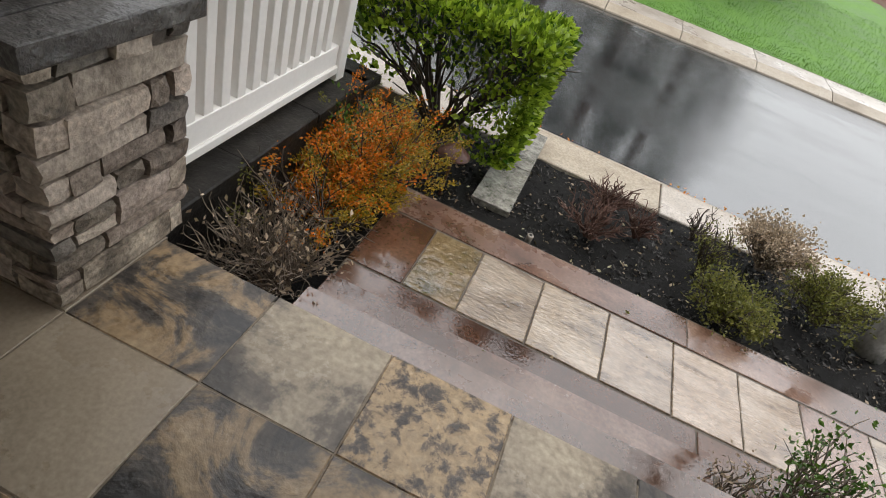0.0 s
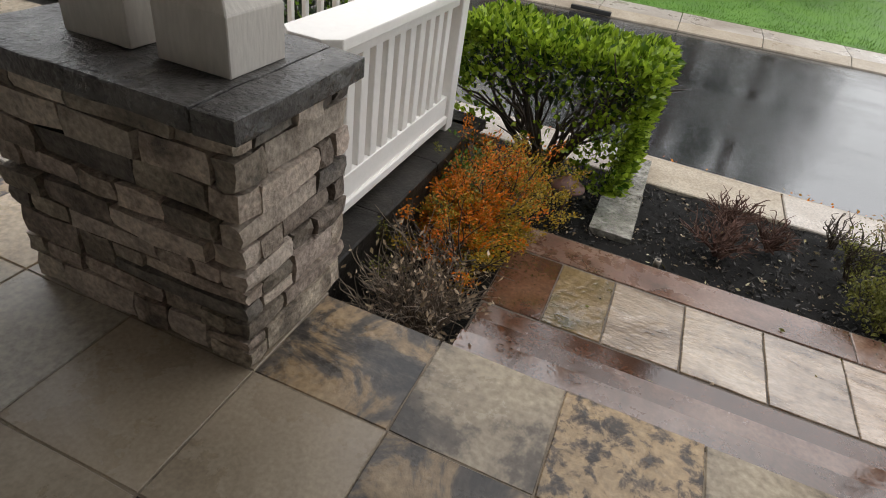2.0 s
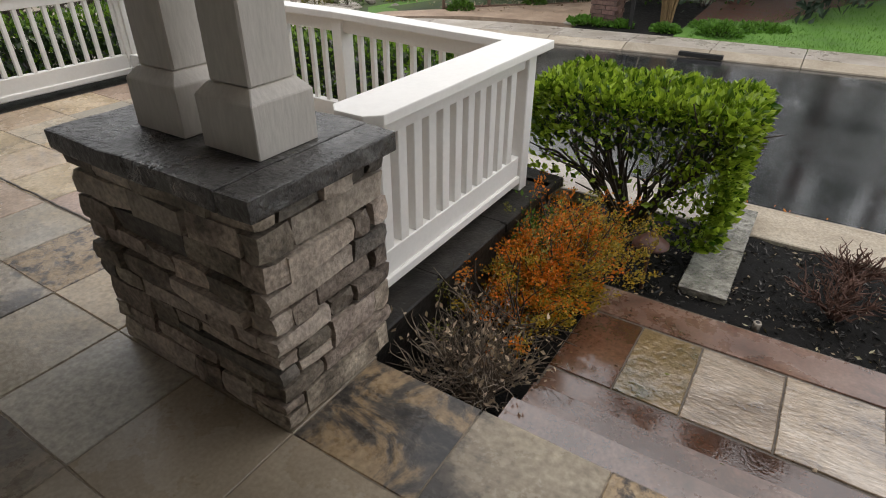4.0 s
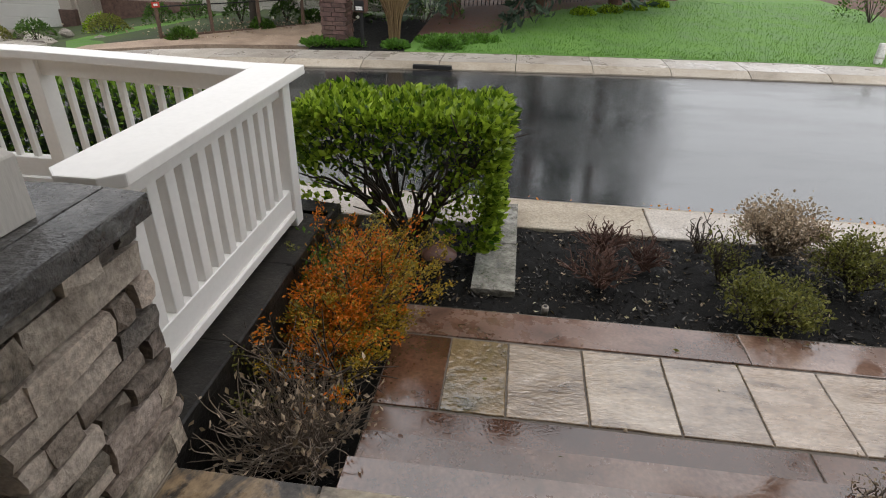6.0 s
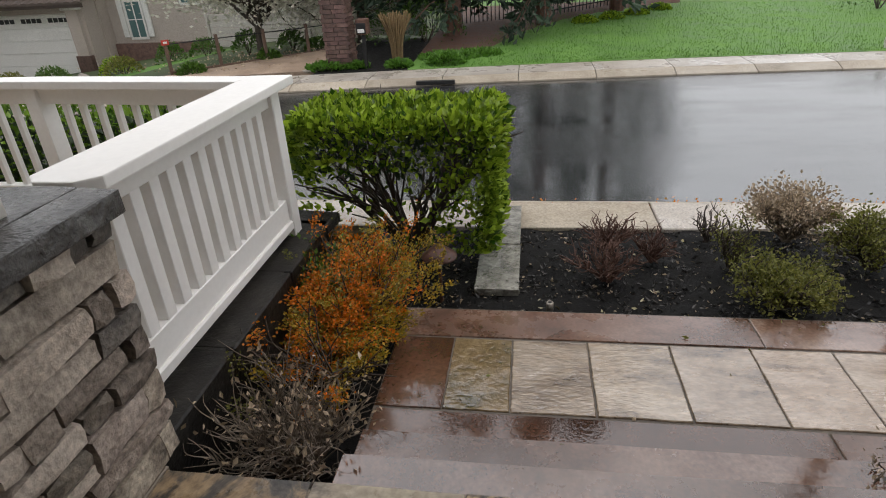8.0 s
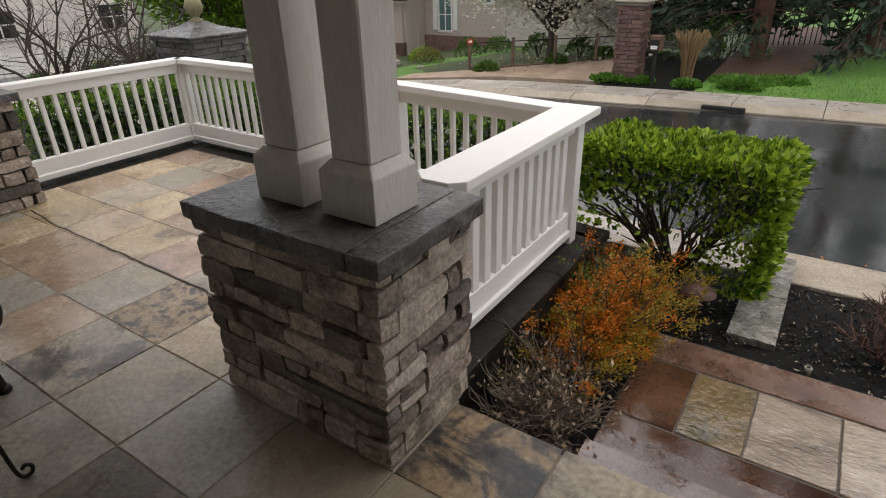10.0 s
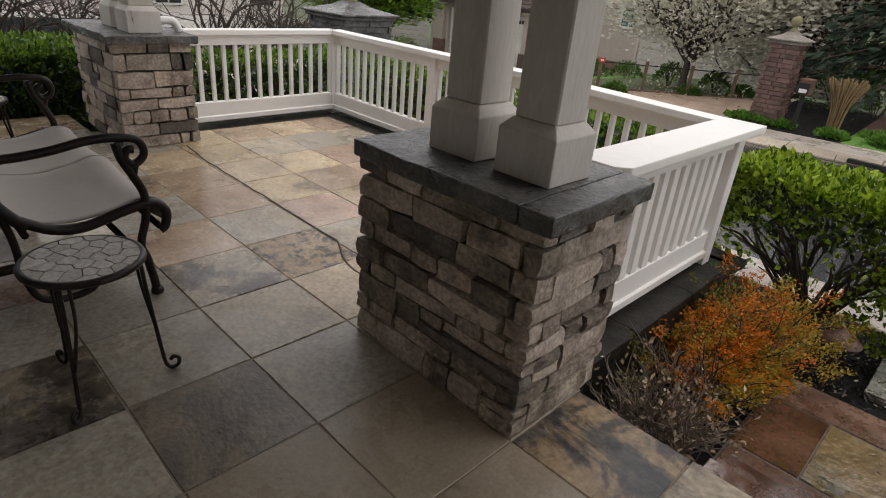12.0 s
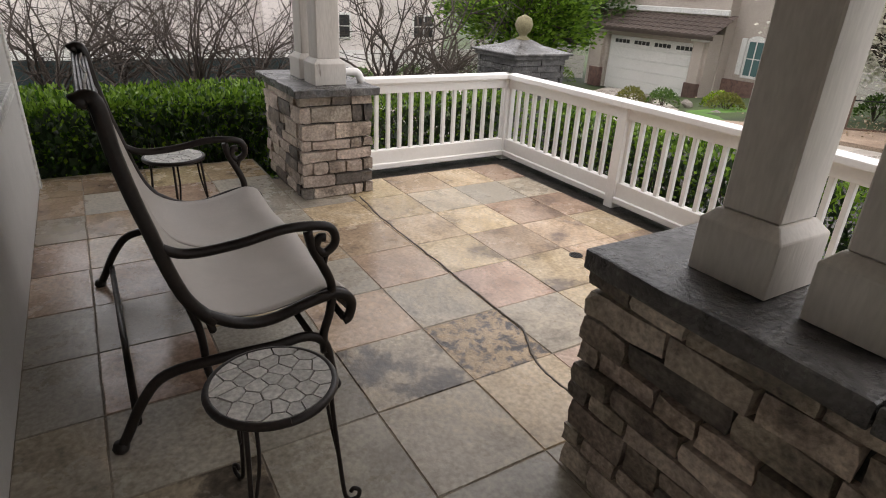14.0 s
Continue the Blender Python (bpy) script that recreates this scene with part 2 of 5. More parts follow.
ROCK = material("grey_brown_boulder", [(.13, .11, .095), (.24, .215, .185), (.32, .29, .26)], (.6, .85), 4, 50, .7, vary=.2)
LICHEN = material("lichen_stone", [(.16, .14, .07), (.27, .24, .14)], (.6, .8), 8, 60, .5)
RED = material("red_plastic", [(.42, .03, .02), (.5, .05, .03)], (.4, .5), 4, 50, .05)
GLASSDARK = bpy.data.materials.new("dark_window_glass")
GLASSDARK.use_nodes = True
_b = GLASSDARK.node_tree.nodes["Principled BSDF"]
_b.inputs["Base Color"].default_value, _b.inputs["Roughness"].default_value = (.012, .013, .014, 1), .45
GLASSTEAL = bpy.data.materials.new("teal_window_glass")
GLASSTEAL.use_nodes = True
_b = GLASSTEAL.node_tree.nodes["Principled BSDF"]
_b.inputs["Base Color"].default_value, _b.inputs["Roughness"].default_value = (.09, .16, .16, 1), .06


# ---- mesh helpers ----
def finish(bm, name, mat, smooth=False):
    me = bpy.data.meshes.new(name)
    bm.normal_update()
    bm.to_mesh(me)
    bm.free()
    me.materials.append(mat)
    if smooth:
        me.polygons.foreach_set("use_smooth", [True] * len(me.polygons))
    return me


def part(name, bm, mat, parent=None, label="", smooth=False):
    """Links a bmesh as one mesh object under a thing or a part."""
    ob = new(name, finish(bm, name, mat, smooth))
    ob.parent = parent
    if label:
        ob["label"] = label
    return ob


def thing(name, label, category, at=(0, 0, 0), turn=0.0, group="", kind=""):
    ob = new(name)
    ob.empty_display_size = 0.1
    ob.matrix_world = pose(*at, 0, 0, turn)
    return tagged(ob, label, category, group, kind)


def box(bm, lo, hi, bevel=0.0, m=None, segs=1):
    """An axis-aligned block between two corners, edges rounded by bevel, then moved by m."""
    made = bmesh.ops.create_cube(bm, size=1)["verts"]
    c = [(a + b) / 2 for a, b in zip(lo, hi)]
    s = [abs(b - a) for a, b in zip(lo, hi)]
    for v in made:
        v.co = Vector((v.co.x * s[0] + c[0], v.co.y * s[1] + c[1], v.co.z * s[2] + c[2]))
    if bevel:
        es = list({e for v in made for e in v.link_edges})
        r = bmesh.ops.bevel(bm, geom=es, offset=bevel, segments=segs, affect="EDGES", profile=0.6)
        made = list({v for f in r["faces"] for v in f.verts} | {v for v in made if v.is_valid})
    if m is not None:
        for v in made:
            v.co = m @ v.co
    return made


def block(lo, hi, bevel=0.0, m=None, segs=1):
    bm = bmesh.new()
    box(bm, lo, hi, bevel, m, segs)
    return bm


def along(a, b):
    """A matrix at a whose z axis points to b."""
    a, b = Vector(a), Vector(b)
    return Matrix.Translation(a) @ (b - a).to_track_quat("Z", "Y").to_matrix().to_4x4()


def tube(bm, pts, radii, sides=8, cap=True):
    """A round bar swept along points; radii: one value, or one a point."""
    pts = [Vector(p) for p in pts]
    radii = [radii] * len(pts) if isinstance(radii, (int, float)) else radii
    rings, up = [], None
    for i, p in enumerate(pts):
        d = (pts[min(i + 1, len(pts) - 1)] - pts[max(i - 1, 0)]).normalized()
        if up is None:
            up = d.orthogonal().normalized()
        up = (up - d * up.dot(d))
        up = up.normalized() if up.length > 1e-6 else d.orthogonal().normalized()
        side = d.cross(up)
        rings.append([bm.verts.new(p + radii[i] * (math.cos(2 * math.pi * k / sides) * up + math.sin(2 * math.pi * k / sides) * side)) for k in range(sides)])
    for a, b in zip(rings, rings[1:]):
        for k in range(sides):
            bm.faces.new((a[k], a[(k + 1) % sides], b[(k + 1) % sides], b[k]))
    if cap:
        bm.faces.new(rings[0][::-1])
        bm.faces.new(rings[-1])
    return rings


def spline(pts, n=8):
    """Catmull-Rom points through pts."""
    p = [Vector(q) for q in pts]
    p = [2 * p[0] - p[1]] + p + [2 * p[-1] - p[-2]]
    out = []
    for i in range(1, len(p) - 2):
        for k in range(n):
            t = k / n
            out.append(0.5 * ((2 * p[i]) + (p[i + 1] - p[i - 1]) * t + (2 * p[i - 1] - 5 * p[i] + 4 * p[i + 1] - p[i + 2]) * t * t
                              + (3 * p[i] - p[i - 1] - 3 * p[i + 1] + p[i + 2]) * t ** 3))
    return out + [p[-2]]


def lathe(bm, profile, sides=20, centre=(0, 0, 0)):
    """A turned form from (radius, height) pairs."""
    cx, cy, cz = centre
    rings = [[bm.verts.new((cx + r * math.cos(2 * math.pi * k / sides), cy + r * math.sin(2 * math.pi * k / sides), cz + z)) for k in range(sides)] for r, z in profile]
    for a, b in zip(rings, rings[1:]):
        for k in range(sides):
            bm.faces.new((a[k], a[(k + 1) % sides], b[(k + 1) % sides], b[k]))
    bm.faces.new(rings[0][::-1])
    bm.faces.new(rings[-1])


def poly_prism(bm, pts, z0, z1):
    """A plate with the given outline."""
    lo = [bm.verts.new((x, y, z0)) for x, y in pts]
    hi = [bm.verts.new((x, y, z1)) for x, y in pts]
    k = len(pts)
    bm.faces.new(hi)
    bm.faces.new(lo[::-1])
    for i in range(k):
        bm.faces.new((lo[i], lo[(i + 1) % k], hi[(i + 1) % k], hi[i]))


def rough_stone(name, size, rng, mat, jitter=0.012, rounding=0.16):
    """One hewn stone: a block of 26 points, its corners worn and its faces uneven."""
    sx, sy, sz = size
    verts, index = [], {}
    for i in range(3):
        for j in range(3):
            for k in range(3):
                if (i, j, k) == (1, 1, 1):
                    continue
                ext = (i != 1) + (j != 1) + (k != 1)
                pull = 1 - rounding * max(0, ext - 1) * 0.5 * rng.uniform(0.5, 1.3)
                index[i, j, k] = len(verts)
                least = min(sx, sy, sz)
                verts.append([(c - 1) * s / 2 - (c - 1) * (1 - pull) * least + rng.uniform(-jitter, jitter) * (1.0 if ext > 1 else 0.8)
                              for c, s in zip((i, j, k), (sx, sy, sz))])
    faces = []
    for axis in range(3):
        for side in (0, 2):
            for a in (0, 1):
                for b in (0, 1):
                    quad = []
                    for da, db in ((0, 0), (1, 0), (1, 1), (0, 1)):
                        c = [0, 0, 0]
                        c[axis], c[(axis + 1) % 3], c[(axis + 2) % 3] = side, a + da, b + db
                        quad.append(index[tuple(c)])
                    faces.append(quad if side == 2 else quad[::-1])
    me = bpy.data.meshes.new(name)
    me.from_pydata(verts, [], faces)
    me.materials.append(mat)
    return me


def leaves(name, spots, size, mat, rng, parent=None, droop=0.0, wide=0.5, kind=""):
    """Many small folded leaves in one mesh: spots are (place, outward way)."""
    n = len(spots)
    verts, faces = np.empty((n * 4, 3)), np.arange(n * 4).reshape(n, 4)
    for i, (p, w) in enumerate(spots):
        s = size * rng.uniform(0.6, 1.3)
        d = Vector(w) + Vector((rng.uniform(-.8, .8), rng.uniform(-.8, .8), rng.uniform(-.6, .8) - droop))
        d = d.normalized() if d.length > 1e-3 else Vector((0, 0, 1))
        side = d.cross(Vector((rng.uniform(-1, 1), rng.uniform(-1, 1), rng.uniform(-1, 1)))).normalized()
        nor = d.cross(side)
        p = Vector(p)
        verts[4 * i] = p
        verts[4 * i + 1] = p + d * s * .5 + side * s * wide * .5 + nor * s * .08
        verts[4 * i + 2] = p + d * s
        verts[4 * i + 3] = p + d * s * .5 - side * s * wide * .5 + nor * s * .08
    me = bpy.data.meshes.new(name)
    me.from_pydata(verts.tolist(), [], faces.tolist())
    me.materials.append(mat)
    ob = new(name, me)
    ob.parent = parent
    if kind:
        ob["kind"] = kind
    return ob


# ---- ground, road, pavements ----
def smooth(a, b, v):
    t = min(1, max(0, (v - a) / (b - a)))
    return t * t * (3 - 2 * t)


def ground_z(x, y):
    """Natural ground: level by the house, falling to the far end of the street, rising gently behind the far lawn."""
    z = -0.64
    z -= 0.75 * smooth(5, 14, -x) * smooth(4, 12, y) + 0.6 * smooth(11, 19, -x)
    z += 0.9 * smooth(11, 30, y) * smooth(-6, 3, x)
    z += 2.5 * smooth(30, 90, y)
    return z


gx = sorted({*range(-20, 15), *[-20 - 5 * i for i in range(1, 30)], *[15 + 5 * i for i in range(1, 30)]})
gy = sorted({*range(-10, 34), *[-10 - 8 * i for i in range(1, 18)], *[34 + 6 * i for i in range(1, 24)]})
gv = [(x, y, ground_z(x, y)) for y in gy for x in gx]
gf = [(j * len(gx) + i, j * len(gx) + i + 1, (j + 1) * len(gx) + i + 1, (j + 1) * len(gx) + i) for j in range(len(gy) - 1) for i in range(len(gx) - 1)]
gme = bpy.data.meshes.new("ground")
gme.from_pydata(gv, [], gf)
gme.materials.append(ROUGHGRASS)
gme.polygons.foreach_set("use_smooth", [True] * len(gme.polygons))
tagged(new("ground", gme), "wet green ground falling along the street", "ground", kind="structure")


def far_edge(x):
    """The far kerb's line: the street bends a little."""
    return 8.62 + 0.05 * (x + 2) - 0.006 * (x - 4) ** 2 + (0.012 * (-x - 6) ** 2 if x < -6 else 0)


def strip(name, mat, front, rear, z0, z1, x0, x1, step, label, category, drop=0.1):
    """A plate between two lines y = front(x) and y = rear(x), with thickness."""
    bm = bmesh.new()
    n = int((x1 - x0) / step)
    rows = []
    for i in range(n + 1):
        x = x0 + (x1 - x0) * i / n
        fall = 0.75 * smooth(5, 14, -x) * 0.8
        rows.append([bm.verts.new(c) for c in ((x, front(x), z0 - fall), (x, rear(x), z1 - fall), (x, rear(x), z1 - fall - drop), (x, front(x), z0 - fall - drop))])
    for a, b in zip(rows, rows[1:]):
        for k in range(4):
            bm.faces.new((a[k], b[k], b[(k + 1) % 4], a[(k + 1) % 4]))
    bm.faces.new(rows[0])
    bm.faces.new(rows[-1][::-1])
    bmesh.ops.recalc_face_normals(bm, faces=bm.faces)
    return tagged(part(name, bm, mat), label, category, kind="structure")


strip("road", ASPHALT, lambda x: 3.48, lambda x: far_edge(x), -0.545, -0.57, -30, 30, 0.5, "rain-wet dark asphalt street with pale reflections", "road")
strip("road_seam", ASPHALT, lambda x: far_edge(x) - 2.05, lambda x: far_edge(x) - 2.03, -0.561, -0.561, -30, 30, 0.5, "thin dark tar seam along the street", "road", .02)


def slabs(name, mat, y0, y1, z0, z1, x0, x1, size, label, category, drop):
    """A kerb or pavement cast in bays, with open joints."""
    top = thing(name, label, category, kind="structure")
    n = int((x1 - x0) / size)
    for i in range(n):
        xa, xb = x0 + (x1 - x0) * i / n + .006, x0 + (x1 - x0) * (i + 1) / n - .006
        bm = bmesh.new()
        ends = []
        for x in (xa, xb):
            fall = .6 * smooth(5, 14, -x)
            ends.append([bm.verts.new(c) for c in ((x, y0(x), z0 - fall), (x, y1(x), z1 - fall), (x, y1(x), z1 - fall - drop), (x, y0(x), z0 - fall - drop))])
        for k in range(4):
            bm.faces.new((ends[0][k], ends[1][k], ends[1][(k + 1) % 4], ends[0][(k + 1) % 4]))
        bm.faces.new(ends[0])
        bm.faces.new(ends[1][::-1])
        bmesh.ops.recalc_face_normals(bm, faces=bm.faces)
        part("bay", bm, mat, top)


slabs("kerb_far", KERB, lambda x: far_edge(x), lambda x: far_edge(x) + .25, -0.55, -0.475, -24, 24, 1.25, "wet tan rolled concrete kerb along the lawn", "kerb", .15)
slabs("pavement_far", CONCRETE, lambda x: far_edge(x) + .256, lambda x: far_edge(x) + 1.0, -0.475, -0.47, -24, 24, 1.25, "wet tan concrete pavement across the street", "pavement", .15)
strip("gutter_near", KERB, lambda x: 3.36, lambda x: 3.48, -0.50, -0.54, -30, 30, 0.5, "wet concrete gutter strewn with brown leaves", "kerb", .15)
strip("lawn", LAWN, lambda x: far_edge(x) + 1.0, lambda x: 30, -0.465, .25, -2.0, 16, 0.4, "bright green mown lawn across the street", "lawn", .1)
earth = bmesh.new()
poly_prism(earth, [(-7.6, 8.72), (-5.2, 9.16), (-3.1, 9.5), (-3.1, 13.2), (-3.6, 12.75), (-6.28, 9.9), (-7.6, 9.35)], -.95, -.45)
for v in earth.verts:
    v.co.x -= .5
    v.co.z -= .6 * smooth(5, 14, -v.co.x)
tagged(part("earth_drive", earth, EARTH), "bare brown earth drive strewn with pale gravel", "ground", kind="structure")
garden = bmesh.new()
poly_prism(garden, [(-6.4, 10.0), (-3.7, 12.9), (-3.4, 15.2), (-8.6, 16.6), (-10.4, 14.4), (-10.6, 12.6), (-8.2, 9.6)], -.4, .02)
for v in garden.verts:
    v.co.x -= .55
    v.co.z += ground_z(v.co.x, v.co.y)
tagged(part("garden_lawn", garden, LAWN), "green garden lawn behind the low fence", "lawn", kind="structure")
soil = bmesh.new()
poly_prism(soil, [(-14.5, -9), (-5.7, -9), (-5.7, -.42), (-5.62, 2.3), (-1.0, 1.95), (-1.0, 2.8), (-14.5, 2.8)], -.9, -.615)
tagged(part("hedge_bed", soil, MULCH), "dark wet soil under the hedges and bare trees", "planting bed", kind="structure")

# bed of black mulch before the house, one uneven sheet
rng = random.Random(4)
bed = bmesh.new()
nx, ny = 90, 44
bx0, bx1, by0, by1 = -1.07, 5.0, 0.02, 2.87
vs = [[bed.verts.new((bx0 + (bx1 - bx0) * i / nx, by0 + (by1 - by0) * j / ny,
                      -0.47 - 0.05 * j / ny + 0.03 * (noise.noise((i * .35, j * .35, 0)) + .6 * noise.noise((i * 1.1, j * 1.1, 3))))) for i in range(nx + 1)] for j in range(ny + 1)]
for j in range(ny):
    for i in range(nx):
        bed.faces.new((vs[j][i], vs[j][i + 1], vs[j + 1][i + 1], vs[j + 1][i]))
tagged(part("planting_bed", bed, MULCH, smooth=True), "wet black bark mulch bed strewn with pale leaves", "planting bed", kind="structure")

# near pavement: slabs with joints
pave = thing("pavement_near", "wet pale concrete pavement slabs beside the street", "pavement", kind="structure")
part("sub_base", block((-14, 2.87, -.70), (14, 3.355, -.53)), GROUT, pave)
for i, (a, b) in enumerate(zip([-14, -9, -6.2, -4.1, -2.2, -.16, 1.14, 3.0, 5.1, 7, 9.5], [-9, -6.2, -4.1, -2.2, -.16, 1.14, 3.0, 5.1, 7, 9.5, 14])):
    part("slab", block((a + .006, 2.86, -.6), (b - .006, 3.358, -.495), .008), KERB if i == 5 else CONCRETE, pave)

# ---- porch: floor base, retaining walls, steps, path ----
base = bmesh.new()
poly_prism(base, [(-6.3, -2.14), (1.9, -2.14), (1.9, -.012), (-1.04, -.012), (-1.04, 1.79), (-2.65, 2.01), (-5.62, 2.08), (-5.62, -.4), (-6.3, -.4)], -.62, -.008)
tagged(part("porch_base", base, WETCORE), "wet black base under the porch flags", "floor", kind="structure")
bedding = bmesh.new()
poly_prism(bedding, [(-6.29, -2.13), (1.89, -2.13), (1.89, -.018), (-1.2, -.018), (-1.2, 1.56), (-2.6, 1.68), (-5.25, 1.76), (-5.25, -.1), (-5.58, -.1), (-5.58, -.41), (-6.29, -.41)], -.05, -.0036)
tagged(part("jointing_bed", bedding, JOINT), "tan sanded joints between the porch flags", "floor", kind="structure")
coping = thing("terrace_coping", "wet black slate coping beneath the white railing", "coping", kind="structure")
for a, b, w in (((-1.095, -.01), (-1.095, 1.88), .19), ((-.98, 1.90), (-2.65, 2.10), .2), ((-2.65, 2.10), (-5.6, 2.16), .2), ((-5.62, 2.14), (-5.62, .25), .2)):
    a, b = Vector((*a, -.05)), Vector((*b, -.05))
    pieces = max(2, int((b - a).length / .6))
    for k in range(pieces):
        l0, l1 = (b - a).length * k / pieces, (b - a).length * (k + 1) / pieces
        part("coping_flag", block((-w / 2, l0 + .003, -.02), (w / 2, l1 - .003, .045), .008, Matrix.Translation(a) @ Matrix.Rotation(math.atan2(-(b - a).x, (b - a).y), 4, "Z")), WETCORE, coping)
rwall = bmesh.new()
poly_prism(rwall, [(-1.06, .0), (-1.008, .0), (-1.008, 1.85), (-2.65, 2.07), (-5.68, 2.14), (-5.68, -.4), (-5.63, -.4), (-5.63, 2.09), (-2.65, 2.02), (-1.06, 1.79)], -.64, -.055)
tagged(part("retaining_wall", rwall, WETCORE), "dark slate retaining wall below the terrace", "wall", kind="structure")

# ---- house wall, window, roof ----
house = thing("wall_house", "pale grey stucco house wall beside the porch", "wall", kind="structure")
WY = -2.12
WX0, WX1, WZ0, WZ1 = -4.90, -2.12, .96, 2.1
for lo, hi in (((-6.05, WY - .2, -.62), (WX0, WY, 2.75)), ((WX1, WY - .2, -.62), (4.0, WY, 2.75)), ((WX0, WY - .2, -.62), (WX1, WY, WZ0)), ((WX0, WY - .2, WZ1), (WX1, WY, 2.75))):
    part("wall_panel", block(lo, hi), STUCCO, house)
part("corner_board", block((-6.09, WY - .2, -.6), (-6.0, WY + .018, 2.75), .006), WHITE, house)
part("side_wall", block((-6.05, WY - 5, -.62), (-5.85, WY - .2, 2.75)), STUCCO, house)
part("outlet_cover", block((-1.58, WY + .001, .22), (-1.47, WY + .045, .34), .01, None, 2), WHITE, house, "pale weatherproof outlet cover")
# wall out of view, added to cut light from the east and darken the porch
part("end_wall", block((2.35, WY, -.62), (2.55, -.12, 2.75)), STUCCO, house)
win = thing("window_1", "dark window with white frame and deep white sill", "window", kind="structure")
for lo, hi in (((WX0, WY - .06, WZ0), (WX0 + .06, WY + .03, WZ1)), ((WX1 - .06, WY - .06, WZ0), (WX1, WY + .03, WZ1)),
               ((WX0 + .06, WY - .06, WZ1 - .06), (WX1 - .06, WY + .03, WZ1)), ((WX0 + .06, WY - .06, WZ0), (WX1 - .06, WY + .03, WZ0 + .05)),
               ((-3.60, WY - .06, WZ0 + .05), (-3.54, WY + .025, WZ1 - .06))):
    part("window_frame", block(lo, hi, .006), WHITE, win)
for a, b in ((WX0 + .06, -3.60), (-3.54, WX1 - .06)):
    part("pane", block((a, WY - .045, WZ0 + .05), (b, WY - .035, WZ1 - .06)), GLASSDARK, win)
part("window_sill", block((WX0 - .1, WY + .002, WZ0 - .07), (WX1 + .1, WY + .085, WZ0 - .002), .008), WHITE, win)
part("apron", block((WX0 - .06, WY + .002, WZ0 - .15), (WX1 + .06, WY + .035, WZ0 - .072), .006), WHITE, win)
for a, b in ((WX0 - .12, WX0 - .002), (WX1 + .002, WX1 + .12)):
    part("casing", block((a, WY + .002, WZ0), (b, WY + .03, WZ1 + .1), .005), WHITE, win)
# solid black block put in for the darkness of the unlit room
part("room_behind", block((WX0 - .3, WY - 1.2, WZ0 - .3), (WX1 + .3, WY - .35, WZ1 + .3)), BLACK, win)

ceil = bmesh.new()
box(ceil, (-6.3, -2.35, 2.6), (4.1, .25, 2.64))
for i in range(27):
    box(ceil, (-6.3, -2.14 + i * .086, 2.585), (4.1, -2.06 + i * .086, 2.602), .004)
tagged(part("ceiling", ceil, CEILING), "painted porch ceiling boards overhead", "ceiling", kind="structure")
tagged(part("roof", block((-6.5, -6, 2.65), (4.3, .3, 2.8)), ROOF), "brown porch roof", "roof", kind="structure")
tagged(part("porch_beam", block((-6.2, -.25, 2.3), (4.1, -.05, 2.583), .01), CREAM), "cream painted beam across the porch columns", "beam", kind="structure")


# ---- stone pillars with slate caps and paired columns ----
def stone_faces(parent, x0, x1, y0, y1, z0, z1, rng, mats, rows, course):
    """Hewn stones in broken courses round the four faces of a pier."""
    z = z0
    k = 0
    for r in range(rows):
        h = course * rng.choice([.72, .85, .95, 1.05, 1.2, 1.35]) if r < rows - 1 else z1 - z
        h = min(h, z1 - z)
        if h < .025:
            break
        for face in range(4):
            length = (x1 - x0) if face % 2 == 0 else (y1 - y0)
            through_ends = (r + face) % 2 == 0
            u = -.036 if through_ends else .05
            end = length + .036 if through_ends else length - .05
            while u < end - .02:
                w = rng.uniform(.11, .2) if rng.random() < .48 else rng.uniform(.22, .38)
                if end - (u + w) < .07:
                    w = end - u
                deep = rng.uniform(.07, .10)
                proud = rng.uniform(-.002, .014)
                split = rng.random() < .25 and h > .105 and w > .1
                parts_ = [(z, h)] if not split else [(z, h * rng.uniform(.4, .6))]
                if split:
                    parts_.append((z + parts_[0][1], h - parts_[0][1]))
                for zz, hh in parts_:
                    pr = proud + rng.uniform(-.008, .008)
                    me = rough_stone("stone", (w - .007, deep, hh - .007), rng, rng.choice(mats), .0055, .06)
                    ob = new("stone", me)
                    ob.parent = parent
                    mid = u + w / 2
                    out = -(deep / 2) + .03 + pr
                    place = {0: (x0 + mid, y0 - out, 0), 1: (x1 + out, y0 + mid, 90), 2: (x1 - mid, y1 + out, 180), 3: (x0 - out, y1 - mid, 270)}[face]
                    ob.matrix_local = pose(place[0], place[1], zz + hh / 2, rng.uniform(-2, 2), rng.uniform(-.8, .8), place[2] + rng.uniform(-1.2, 1.2))
                    k += 1
                u += w
        z += h
    return k


def slate_cap(parent, x0, x1, y0, y1, z0, z1, rng, joints=()):
    """Thick dark flags on a pier, chipped along the edge."""
    xs = [x0, *joints, x1]
    for a, b in zip(xs, xs[1:]):
        bm = block((a + .002, y0, z0), (b - .002, y1, z1), .008, None, 2)
        bmesh.ops.subdivide_edges(bm, edges=[e for e in bm.edges if e.calc_length() > .12], cuts=7, use_grid_fill=True)
        for v in bm.verts:
            p = v.co
            q = .011 * noise.noise(p * 9) + .007 * noise.noise(p * 31)
            v.co += Vector((q if abs(p.x - x0) < .012 or abs(p.x - x1) < .012 else 0, q * 1.3 if abs(p.y - y0) < .012 or abs(p.y - y1) < .012 else 0, .55 * q))
        part("cap_flag", bm, CAPSTONE, parent, smooth=False)


